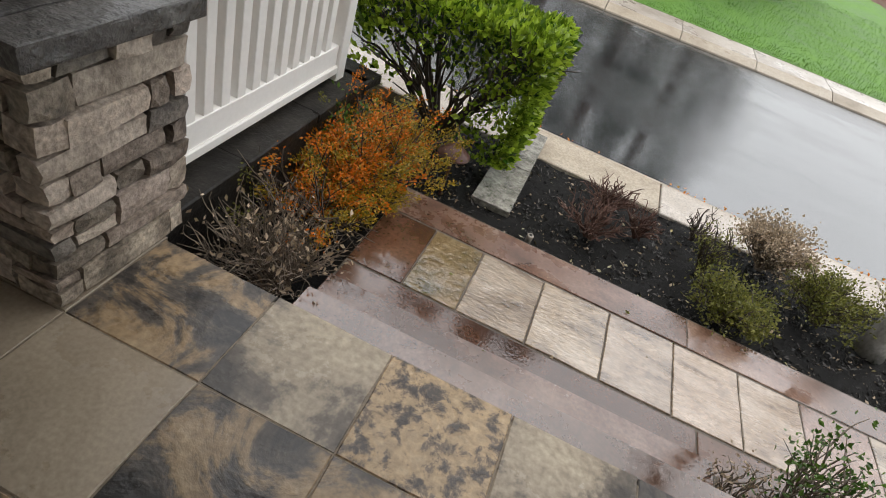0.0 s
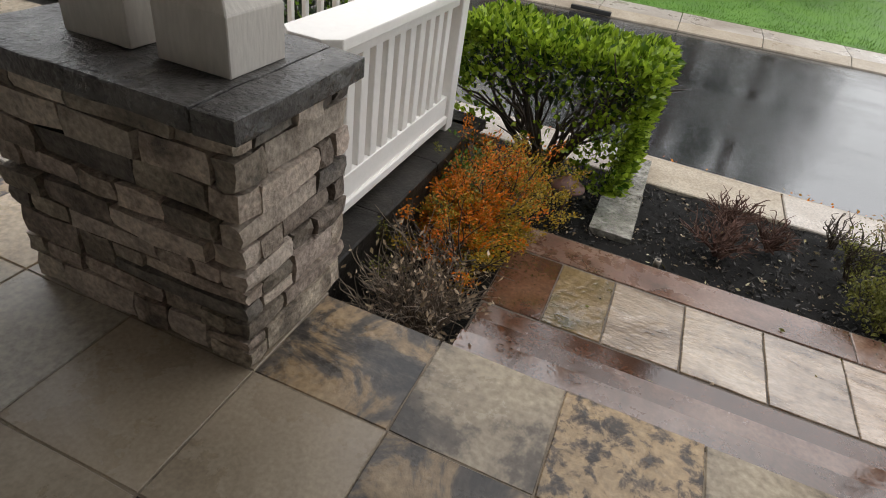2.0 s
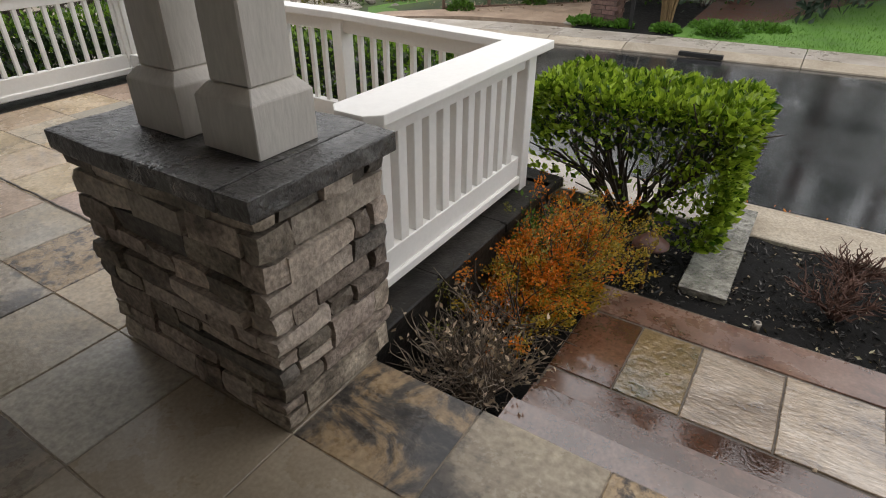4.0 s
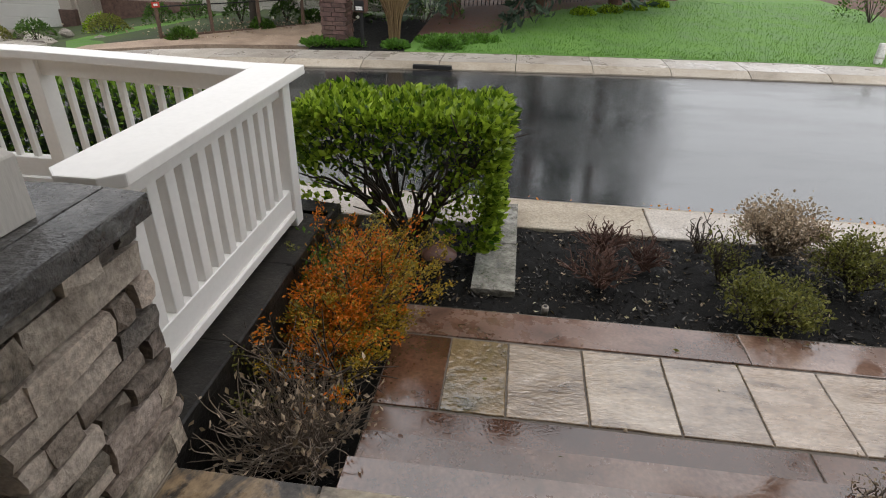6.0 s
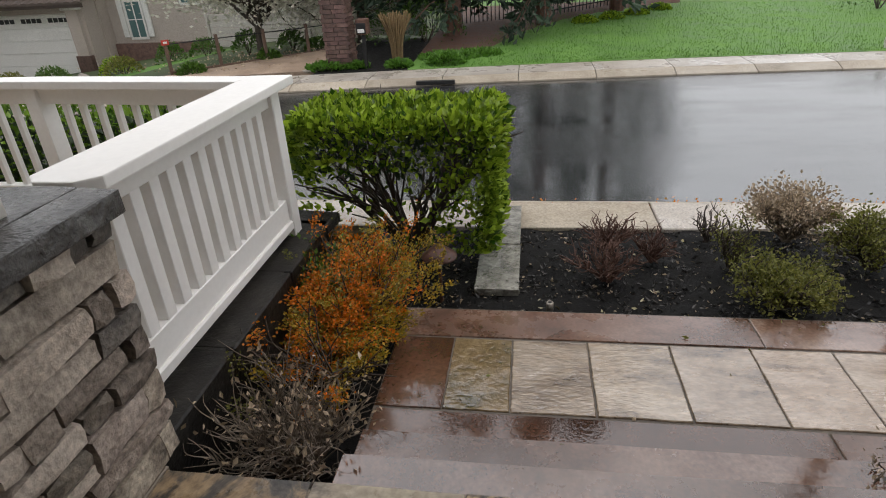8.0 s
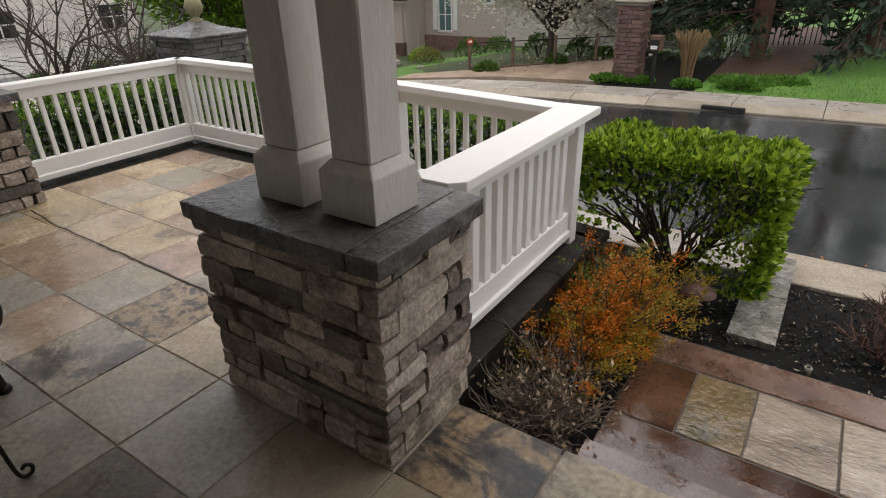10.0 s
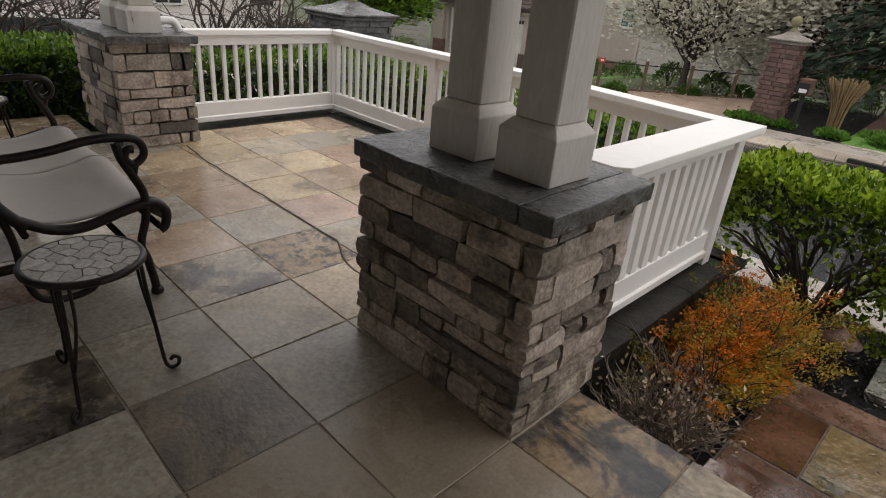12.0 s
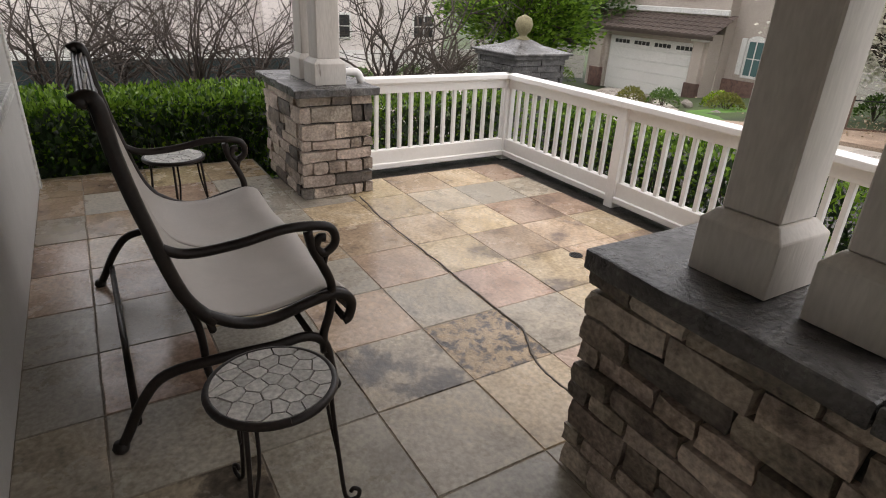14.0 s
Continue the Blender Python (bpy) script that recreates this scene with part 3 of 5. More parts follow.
def column(x, y, z, top, wide, label, group):
    ob = thing("porch_column", label, "column", (x, y, z), 0, group)
    h = wide / 2
    bm = bmesh.new()
    lo = [bm.verts.new((sx * h, sy * h, 0)) for sx, sy in ((-1, -1), (1, -1), (1, 1), (-1, 1))]
    up = [bm.verts.new((sx * h, sy * h, .155)) for sx, sy in ((-1, -1), (1, -1), (1, 1), (-1, 1))]
    ch = [bm.verts.new((sx * (h - .03), sy * (h - .03), .19)) for sx, sy in ((-1, -1), (1, -1), (1, 1), (-1, 1))]
    bm.faces.new(lo[::-1])
    bm.faces.new(ch)
    for a, b in ((lo, up), (up, ch)):
        for k in range(4):
            bm.faces.new((a[k], a[(k + 1) % 4], b[(k + 1) % 4], b[k]))
    bmesh.ops.bevel(bm, geom=list(bm.edges), offset=.003, segments=1, affect="EDGES")
    part("column_base", bm, CREAM, ob, "cream painted chamfered wood base block")
    s = h - .034
    part("shaft", block((-s, -s, .19), (s, s, top - z), .006), CREAM, ob)
    return ob


rng = random.Random(11)
near_pier = thing("stone_pillar", "taupe ledge-stone pillar with dark slate cap beside the steps", "pillar", group="stone porch pillars")
part("core", block((-1.79, -.375, 0), (-.975, .085, .80)), MORTAR, near_pier)
slate_cap(near_pier, -1.84, -.89, -.455, .16, .805, .872, rng, (-1.02,))
column(-1.495, -.15, .873, 2.3, .235, "cream painted square porch column with dark stains", "porch columns")
column(-1.17, -.15, .873, 2.3, .235, "cream painted square porch column with peeling knots", "porch columns")
far_pier = thing("stone_pillar", "pale taupe ledge-stone pillar at the terrace end", "pillar", group="stone porch pillars")
part("core", block((-5.86, -.31, 0), (-4.97, .21, .80)), MORTAR, far_pier)
slate_cap(far_pier, -5.95, -4.84, -.39, .27, .805, .865, rng)
column(-5.50, -.06, .866, 2.3, .25, "cream painted square porch column above far pillar", "porch columns")
column(-5.14, -.06, .866, 2.3, .25, "cream painted square porch column above far pillar", "porch columns")
pipe = bmesh.new()
tube(pipe, spline([(-5.10, .23, .87), (-5.10, .20, .93), (-5.10, .16, .95), (-5.10, .06, .95)], 5), .032, 10)
tagged(part("drain_elbow", pipe, PAINT, smooth=True), "white plastic pipe elbow on the far pillar cap", "pipe")


# ---- white railings ----
def railing(a, b, label, posts=(0.0, 1.0), cap_w=.15, gap=.108, lip=True, over=(0.0, 0.0), bal=.034):
    """A painted railing from a to b: cap, sub rail, balusters, deep bottom board with a lip, posts at the given fractions."""
    a, b = Vector((*a, 0)), Vector((*b, 0))
    length = (b - a).length
    ob = thing("railing", label, "railing", a, math.degrees(math.atan2((b - a).y, (b - a).x)), "white porch railings")
    cap = bmesh.new()
    cut, h_ = (.055 if cap_w > .2 else .004), cap_w / 2
    poly_prism(cap, [(-over[0] + cut, -h_), (length + over[1], -h_), (length + over[1], h_), (-over[0] + cut, h_), (-over[0], h_ - cut), (-over[0], -h_ + cut)], .805, .85)
    bmesh.ops.recalc_face_normals(cap, faces=cap.faces)
    bmesh.ops.bevel(cap, geom=list(cap.edges), offset=.006, segments=2, affect="EDGES", profile=.6)
    part("top_cap", cap, PAINT, ob)
    part("sub_rail", block((0, -.032, .715), (length, .032, .804), .004), PAINT, ob)
    part("bottom_board", block((0, -.034, .06), (length, .034, .21), .004), PAINT, ob)
    if lip:
        part("base_moulding", block((0, -.05, .035), (length, .05, .09), .008), PAINT, ob)
    n = int(length / gap)
    spots = [length * (i + .5) / n for i in range(n)]
    for s in spots:
        if any(abs(s - f * length) < .06 for f in posts):
            continue
        part("baluster", block((s - bal / 2, -bal / 2, .205), (s + bal / 2, bal / 2, .72), .003), PAINT, ob)
    for f in posts:
        s = f * length
        part("post", block((s - .048, -.055, -.03), (s + .048, .055, .806), .005), PAINT, ob)
    return ob


railing((-1.18, .25), (-1.18, 1.71), "white painted railing with wide wet cap above the bed", (1.0,), .24, .112, True, (.0, .115), .06)
railing((-1.235, 1.735), (-2.65, 1.90), "white painted railing facing the street", (1.0,), .15, .115, True, (-.06, 0))
railing((-2.65, 1.90), (-3.85, 1.93), "white painted railing facing the street", (1.0,), .15, .115)
railing((-3.85, 1.93), (-5.43, 1.96), "white painted railing facing the street", (1.0,), .15, .115)
railing((-5.43, 1.96), (-5.42, .33), "white painted railing with weathered base by the far pillar", (1.0,), .15, .115)


# ---- plants ----
def stems(name, base, tips, rng, mat, r0=.012, r1=.003, parent=None, bend=.12, forks=2, sides=5):
    """Branching stems from a base to tips, in one mesh. Returns the fork ends."""
    bm = bmesh.new()
    ends = []
    base = Vector(base)
    for t in tips:
        t = Vector(t)
        mid = base.lerp(t, .5) + Vector((rng.uniform(-1, 1), rng.uniform(-1, 1), rng.uniform(0, 1))) * bend * (t - base).length
        pts = spline([base + Vector((rng.uniform(-.03, .03), rng.uniform(-.03, .03), 0)), mid, t], 4)
        tube(bm, pts, [r0 + (r1 - r0) * i / (len(pts) - 1) for i in range(len(pts))], sides)
        ends.append(t)
        for f in range(forks):
            k = rng.randint(len(pts) // 3, len(pts) - 2)
            o = pts[k]
            e = o + ((t - base).normalized() + Vector((rng.uniform(-1, 1), rng.uniform(-1, 1), rng.uniform(-.3, .8)))).normalized() * (t - base).length * rng.uniform(.22, .5)
            q = spline([o, o.lerp(e, .5) + Vector((rng.uniform(-1, 1), rng.uniform(-1, 1), rng.uniform(-.5, 1))) * .03, e], 3)
            tube(bm, q, [max(r1, r0 * .5) * (1 - i / len(q)) + r1 * .6 for i in range(len(q))], 4)
            ends.append(e)
    ob = part(name, bm, mat, parent)
    return ob, ends


def hedge_spots(lo, hi, n, rng, open_below=None, depth=.12, round_=.08, keep=None):
    """Leaf places near the skin of a clipped block, uneven, with outward ways."""
    out = []
    lx, ly, lz = (b - a for a, b in zip(lo, hi))
    areas = [lx * ly * 1.2, lx * lz, lx * lz, ly * lz, ly * lz]
    while len(out) < n:
        f = rng.choices(range(5), areas)[0]
        u, v = rng.random(), rng.random()
        d = depth * rng.random() ** 1.6
        if f == 0:
            p, w = (lo[0] + u * lx, lo[1] + v * ly, hi[2] - d), (0, 0, 1)
        elif f == 1:
            p, w = (lo[0] + u * lx, lo[1] + d, lo[2] + v * lz), (0, -1, .4)
        elif f == 2:
            p, w = (lo[0] + u * lx, hi[1] - d, lo[2] + v * lz), (0, 1, .4)
        elif f == 3:
            p, w = (lo[0] + d, lo[1] + u * ly, lo[2] + v * lz), (-1, 0, .4)
        else:
            p, w = (hi[0] - d, lo[1] + u * ly, lo[2] + v * lz), (1, 0, .4)
        p = Vector(p)
        c = Vector(((lo[0] + hi[0]) / 2, (lo[1] + hi[1]) / 2, (lo[2] + hi[2]) / 2))
        bump = noise.noise(p * 2.6) * .05 + noise.noise(p * 7) * .025
        edge = sum(max(0, abs(p[i] - c[i]) / ((hi[i] - lo[i]) / 2) - .8) for i in range(3))
        p += (p - c).normalized() * (bump - round_ * edge * 2.2)
        if keep and not keep(p, rng):
            continue
        out.append((p, w))
    return out


rng = random.Random(5)
bush = thing("hedge_bush", "bright green clipped broadleaf bush with bare stems below", "bush", (-.6, 2.36, -.47))
o = Vector((-.6, 2.36, -.47))
tips = [Vector((rng.uniform(-.68, .58), rng.uniform(-.30, .42), rng.uniform(.55, .87))) for _ in range(27)]
part_ob, _ = stems("branchwork", (0, 0, 0), tips, rng, TWIG, .018, .004, bush, .14, 4)


def bush_keep(p, r):
    """Thin where the stems show: low down towards the terrace and in the middle."""
    z, x = p.z + o.z, p.x + o.x
    if z > .22:
        return True
    if x > -.38:
        return z > -.34 or r.random() < .15
    return r.random() < (.10 + .55 * max(0, z)) * (.6 if -1.1 < x < -.55 else 1.2) and z > -.36


spots = hedge_spots((-.72, -.33, .06), (.63, .48, 1.03), 8600, rng, None, .16, .1, bush_keep)
leaves("foliage", spots, .058, GREEN, rng, bush, 0, .6)
# leaves darkened in colour to paint the shade inside the bush
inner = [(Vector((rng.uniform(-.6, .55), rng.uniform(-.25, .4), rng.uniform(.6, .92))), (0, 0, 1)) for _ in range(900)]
leaves("inner_foliage", inner, .06, INNERSHADE, rng, bush, .2, .55)


def hedge(label, lo, hi, n, mat, rng, size=.05, group="clipped hedges"):
    c = ((lo[0] + hi[0]) / 2, (lo[1] + hi[1]) / 2, lo[2])
    ob = thing("hedge", label, "hedge", c, 0, group)
    a, b = [l - k for l, k in zip(lo, c)], [h - k for h, k in zip(hi, c)]
    tips = [Vector((rng.uniform(a[0], b[0]), rng.uniform(a[1], b[1]) * .8, b[2] * rng.uniform(.7, .95))) for _ in range(int(12 * max(b[0] - a[0], b[1] - a[1])))]
    bm = bmesh.new()
    for t in tips:
        root = Vector((t.x + rng.uniform(-.15, .15), t.y * .4, 0))
        tube(bm, spline([root, root.lerp(t, .5) + Vector((rng.uniform(-.06, .06), rng.uniform(-.06, .06), 0)), t], 3), [.010, .009, .008, .007, .006, .005, .004], 4)
    part("branchwork", bm, TWIG, ob)
    keep = lambda p, r: p.z > b[2] * .4 or r.random() < .3 + 1.5 * p.z / b[2]
    leaves("foliage", hedge_spots(a, b, n, rng, None, .17, .06, keep), size, mat, rng, ob, 0, .55)
    # extra leaves whose near-black colour stands for shade within the hedge
    leaves("inner_foliage", [(Vector((rng.uniform(a[0], b[0]), rng.uniform(a[1], b[1]) * .7, rng.uniform(b[2] * .05, b[2] * .9))), (0, 0, 1)) for _ in range(n // 2)], size * 1.5, INNERSHADE, rng, ob, 0, .7)
    return ob


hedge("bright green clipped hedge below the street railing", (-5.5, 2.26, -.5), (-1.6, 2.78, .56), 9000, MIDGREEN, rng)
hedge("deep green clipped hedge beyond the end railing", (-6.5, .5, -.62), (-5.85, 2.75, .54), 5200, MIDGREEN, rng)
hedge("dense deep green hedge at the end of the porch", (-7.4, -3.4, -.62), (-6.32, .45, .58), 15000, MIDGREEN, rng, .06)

# orange shrub beside the steps, half bare
shrub = thing("flame_shrub", "orange and rust autumn shrub with bare grey twigs", "shrub", (-.76, 1.0, -.48))
tips = [Vector((rng.uniform(-.27, .31), rng.uniform(-.46, .80), rng.uniform(.16, .43))) for _ in range(64)]
_, ends = stems("branchwork", (0, 0, 0), tips, rng, TWIG, .008, .002, shrub, .1, 5)
hot, mild, green = [], [], []
for e in ends:
    if e.z < .12 or (e.y < -.15 and rng.random() < .62):
        continue
    d = (Vector((e.x, e.y - .15, .0)).normalized() + Vector((rng.uniform(-.5, .5), rng.uniform(-.5, .5), rng.uniform(.2, .9)))).normalized()
    length = rng.uniform(.10, .20)
    tint = rng.random()
    for k in range(84):
        t = k / 83
        p = e + d * length * (t - .6) + Vector((rng.gauss(0, 1), rng.gauss(0, 1), rng.gauss(0, .8))) * (.034 - .02 * t)
        spot = (p, (d.x + rng.uniform(-.6, .6), d.y + rng.uniform(-.6, .6), .4))
        if e.x > .16 and tint < .7 or tint < .22:
            mild.append(spot)
        elif tint < .30:
            green.append(spot)
        else:
            hot.append(spot)
leaves("orange_foliage", hot, .019, FLAME, rng, shrub, 0, .55)
leaves("golden_foliage", mild, .019, GOLD, rng, shrub, 0, .55)
leaves("green_foliage", green, .019, OLIVE, rng, shrub, 0, .55)
bare = thing("bare_shrub", "tangle of bare grey twigs with dry curled leaves", "shrub", (-.72, .42, -.48))
tips = [Vector((rng.uniform(-.26, .27), rng.uniform(-.30, .32), rng.uniform(.15, .42))) for _ in range(85)]
_, ends = stems("branchwork", (0, .02, 0), tips, rng, PALETWIG, .004, .0012, bare, .22, 8, 4)
leaves("dry_foliage", [(e + Vector((rng.gauss(0, .03), rng.gauss(0, .03), rng.gauss(0, .02))), (0, 0, .2)) for e in ends if rng.random() < .6], .034, DRY, rng, bare, .2, .5)
sprout = thing("green_sprout", "small green leafy sprout under the railing", "plant", (-.87, 1.38, -.48))
_, ends = stems("branchwork", (0, 0, 0), [Vector((rng.uniform(-.1, .1), rng.uniform(-.12, .12), rng.uniform(.25, .5))) for _ in range(10)], rng, TWIG, .005, .002, sprout, .1, 3)
leaves("foliage", [(e + Vector((rng.gauss(0, .03), rng.gauss(0, .03), rng.gauss(0, .03))), (0, 0, .5)) for e in ends for _ in range(9)], .03, DEEP, rng, sprout, 0, .5)


def small_shrub(name, label, x, y, radius, height, twig, leaf, n_tip, per, size, seed, spread=.03):
    r = random.Random(seed)
    ob = thing(name, label, "shrub", (x - .11, y + .06, -.48), 0, "shrubs in the mulch bed")
    tips = []
    while len(tips) < n_tip:
        a, q = r.uniform(0, 6.283), radius * math.sqrt(r.random())
        tips.append(Vector((q * math.cos(a), q * math.sin(a), height * r.uniform(.55, 1) * (1 - .35 * (q / radius) ** 2))))
    _, ends = stems("branchwork", (0, 0, 0), tips, r, twig, .007, .0018, ob, .14, 4, 4)
    if leaf:
        leaves("foliage", [(e + Vector((r.gauss(0, spread), r.gauss(0, spread), r.gauss(0, spread))), (e.x, e.y, .4)) for e in ends for _ in range(per)], size, leaf, r, ob, 0, .55)
    return ob


small_shrub("bare_shrub", "low leafless shrub of reddish twigs in black mulch", .76, 2.0, .24, .26, REDTWIG, None, 40, 0, 0, 31)
small_shrub("bare_shrub", "low leafless shrub of reddish twigs near the pavement", .82, 2.46, .22, .22, REDTWIG, None, 36, 0, 0, 32)
small_shrub("bare_shrub", "small leafless reddish shrub in black mulch", 1.09, 2.27, .18, .22, REDTWIG, None, 24, 0, 0, 33)
small_shrub("bare_shrub", "thin leafless shrub near the pavement edge", 1.5, 2.58, .16, .24, TWIG, None, 14, 0, 0, 34)
small_shrub("green_shrub", "upright dark olive shrub with fine leaves", 1.56, 2.2, .12, .34, TWIG, OLIVE, 16, 7, .02, 35)
small_shrub("dry_shrub", "rounded dry buff shrub full of dead leaves", 2.02, 2.6, .27, .36, PALETWIG, DRY, 60, 15, .026, 36)
small_shrub("green_shrub", "low olive green shrub at the path edge", 1.68, 1.76, .25, .25, TWIG, OLIVE, 44, 17, .024, 37)
small_shrub("green_shrub", "spreading olive shrub beside the tree trunk", 2.36, 2.22, .27, .34, TWIG, OLIVE, 46, 16, .024, 38)
small_shrub("dry_shrub", "low buff and green shrub behind the tree", 3.0, 2.5, .26, .28, PALETWIG, OLIVE, 28, 9, .022, 39)
small_shrub("green_shrub", "small green shrub at the bed end", 3.05, 1.85, .18, .22, TWIG, DEEP, 22, 10, .024, 40)
small_shrub("dry_shrub", "dry buff shrub at the bed end", 3.6, 2.3, .25, .3, PALETWIG, DRY, 26, 8, .022, 41)
small_shrub("leafy_shrub", "sparse shrub with small dark leaves by the stone wall", 1.86, .50, .26, .50, PALETWIG, DEEP, 24, 5, .03, 42, .035)
small_shrub("leafy_shrub", "sparse twiggy shrub beside the tilted path lamp", 1.58, .36, .16, .30, PALETWIG, DRY, 16, 4, .02, 43, .03)

tree = thing("street_tree", "grey smooth-barked young tree with dark wet base", "tree", (2.65, 2.26, -.5))
bm = bmesh.new()
tp = spline([(0, 0, 0), (-.05, 0, .5), (-.15, .0, 1.2), (-.28, .02, 2.0), (-.36, .04, 2.9)], 5)
tube(bm, tp, [.10 if i == 0 else .088 - .028 * i / (len(tp) - 1) for i in range(len(tp))], 14)
part("trunk", bm, BARK, tree, smooth=True)
r = random.Random(8)
limbs = [Vector((r.uniform(-1, 1.0), r.uniform(-.8, .9), r.uniform(.6, 1.5))) for _ in range(9)]
lb = bmesh.new()
for t in limbs:
    s = Vector((-.33, .035, 2.3 + .5 * r.random()))
    q = spline([s, s + t * .5 + Vector((0, 0, .1)), s + t], 4)
    tube(lb, q, [.03 * (1 - i / len(q)) + .006 for i in range(len(q))], 6)
    for _ in range(4):
        k = q[r.randint(3, len(q) - 2)]
        e = k + Vector((r.uniform(-.5, .5), r.uniform(-.5, .5), r.uniform(.1, .6)))
        tube(lb, spline([k, k.lerp(e, .5), e], 3), [.010, .009, .008, .007, .006, .005, .004], 4)
part("branchwork", lb, BARK, tree)

# loose litter
r = random.Random(9)
litter = []
for _ in range(900):
    x, y = r.uniform(-.4, 4.2), r.uniform(1.63, 2.84)
    litter.append(((x, y, -.46 - .05 * (y / 2.8)), (r.uniform(-1, 1), r.uniform(-1, 1), 0)))
leaves("leaf_litter", litter, .028, DRY, r, None, .6, .5)
tagged(bpy.data.objects["leaf_litter"], "pale fallen leaves and bark chips on the mulch", "leaf litter", kind="stuff")
r2 = random.Random(14)
pale = [((x, y, -.449 - .05 * (y / 2.8)), (r2.uniform(-1, 1), r2.uniform(-1, 1), 0)) for x, y in ((r2.uniform(-.3, 4.2), 1.64 + 1.18 * r2.random() ** 1.7) for _ in range(130))]
leaves("yellow_leaves", pale, .036, leafy("pale_yellow_leaf", (.30, .24, .07), (.62, .57, .40), .4, .1), r2, None, .7, .5)
tagged(bpy.data.objects["yellow_leaves"], "pale yellow leaves fallen on wet black mulch", "leaf litter", kind="stuff")
gutter = [((r.gauss(3.2, 2.2), r.uniform(3.34, 3.5), -.505), (r.uniform(-1, 1), r.uniform(-1, 1), 0)) for _ in range(260)]
leaves("gutter_leaves", gutter, .035, FLAME, r, None, .6, .5)
tagged(bpy.data.objects["gutter_leaves"], "brown fallen leaves lying in the gutter", "leaf litter", kind="stuff")
chips = []
for _ in range(9000):
    x, y = r.uniform(-.95, 4.6), r.uniform(.05, 2.8)
    if x > -.52 and y < 1.62:
        y = r.uniform(1.62, 2.84)
    chips.append(((x, y, -.47 - .05 * (y / 2.8)), (r.uniform(-1, 1), r.uniform(-1, 1), .1)))
leaves("bark_chips", chips, .038, CHIP, r, None, .3, .4)
tagged(bpy.data.objects["bark_chips"], "wet black bark chips covering the bed", "mulch", kind="stuff")
for i, (x, y, z) in enumerate(((.30, .34, -.13), (.63, .78, -.416), (-.02, 1.02, -.416), (1.52, .66, -.416), (.95, 1.4, -.416), (.48, 1.36, -.416), (1.1, 1.12, -.416), (-.25, .62, -.416), (1.25, 1.32, -.416))):
    ob = leaves("fallen_leaf", [((0, 0, .004), (r.uniform(-1, 1), r.uniform(-1, 1), 0))], .035, DRY if i % 2 else OLIVE, r, None, .75, .5)
    ob.location = (x, y, z)
    tagged(ob, "small fallen leaf on wet stone", "leaf", "fallen leaves on the path")


# ---- path lamps ----
def path_lamp(label, at, tilt, height=.28, hat=.105):
    ob = thing("path_lamp", label, "garden lamp", at, 0, "path lamps")
    ob.matrix_world = pose(*at, *tilt)
    bm = bmesh.new()
    tube(bm, [(0, 0, -.05), (0, 0, height)], .011, 10)
    part("stake", bm, RUST, ob)
    bm = bmesh.new()
    lathe(bm, [(hat, height), (hat, height + .008), (hat * .62, height + .04), (hat * .2, height + .075), (.012, height + .085)], 20)
    part("hat", bm, RUST, ob, "rust-brown metal hat", True)
    bm = bmesh.new()
    lathe(bm, [(.022, height - .05), (.026, height - .02), (.022, height)], 12)
    part("bulb_holder", bm, PAINT, ob, smooth=True)
    return ob


path_lamp("rust-brown mushroom path lamp in the mulch", (-.34, 1.81, -.48), (0, 0, 0))
path_lamp("tilted rust-brown path lamp by the stone wall", (1.60, .42, -.42), (14, 26, 0), .2, .085)
up = thing("ground_light", "small round white in-ground light at the path edge", "garden lamp", (.303, 1.73, -.465))
bm = bmesh.new()
lathe(bm, [(.020, -.04), (.022, .02), (.017, .026), (.014, .02), (.004, .02)], 16)
part("housing", bm, CONCRETE, up, smooth=True)
bm = bmesh.new()
lathe(bm, [(.010, .021), (.010, .026), (.003, .028)], 12)
part("lens", bm, BLACK, up)

# pale stones at the far side of the steps
r = random.Random(14)
low = thing("low_stone_wall", "rough pale cream stones beside the steps", "wall")
for x, y, z, s in ((1.60, .16, -.28, (.2, .22, .26)), (1.78, .2, -.2, (.2, .24, .3)), (1.70, .05, -.05, (.22, .2, .2)), (1.9, .1, -.02, (.24, .26, .26)), (1.98, .3, -.2, (.24, .24, .34)),
                   (1.62, .02, -.42, (.26, .22, .3)), (1.9, .25, -.44, (.3, .3, .3)), (2.15, .15, -.1, (.26, .3, .5)), (2.1, .2, -.45, (.3, .3, .35))):
    ob = new("stone", rough_stone("stone", s, r, CREAMSTONE, .014, .2))
    ob.parent = low
    ob.matrix_local = pose(x, y, z, r.uniform(-10, 10), r.uniform(-10, 10), r.uniform(-25, 25))


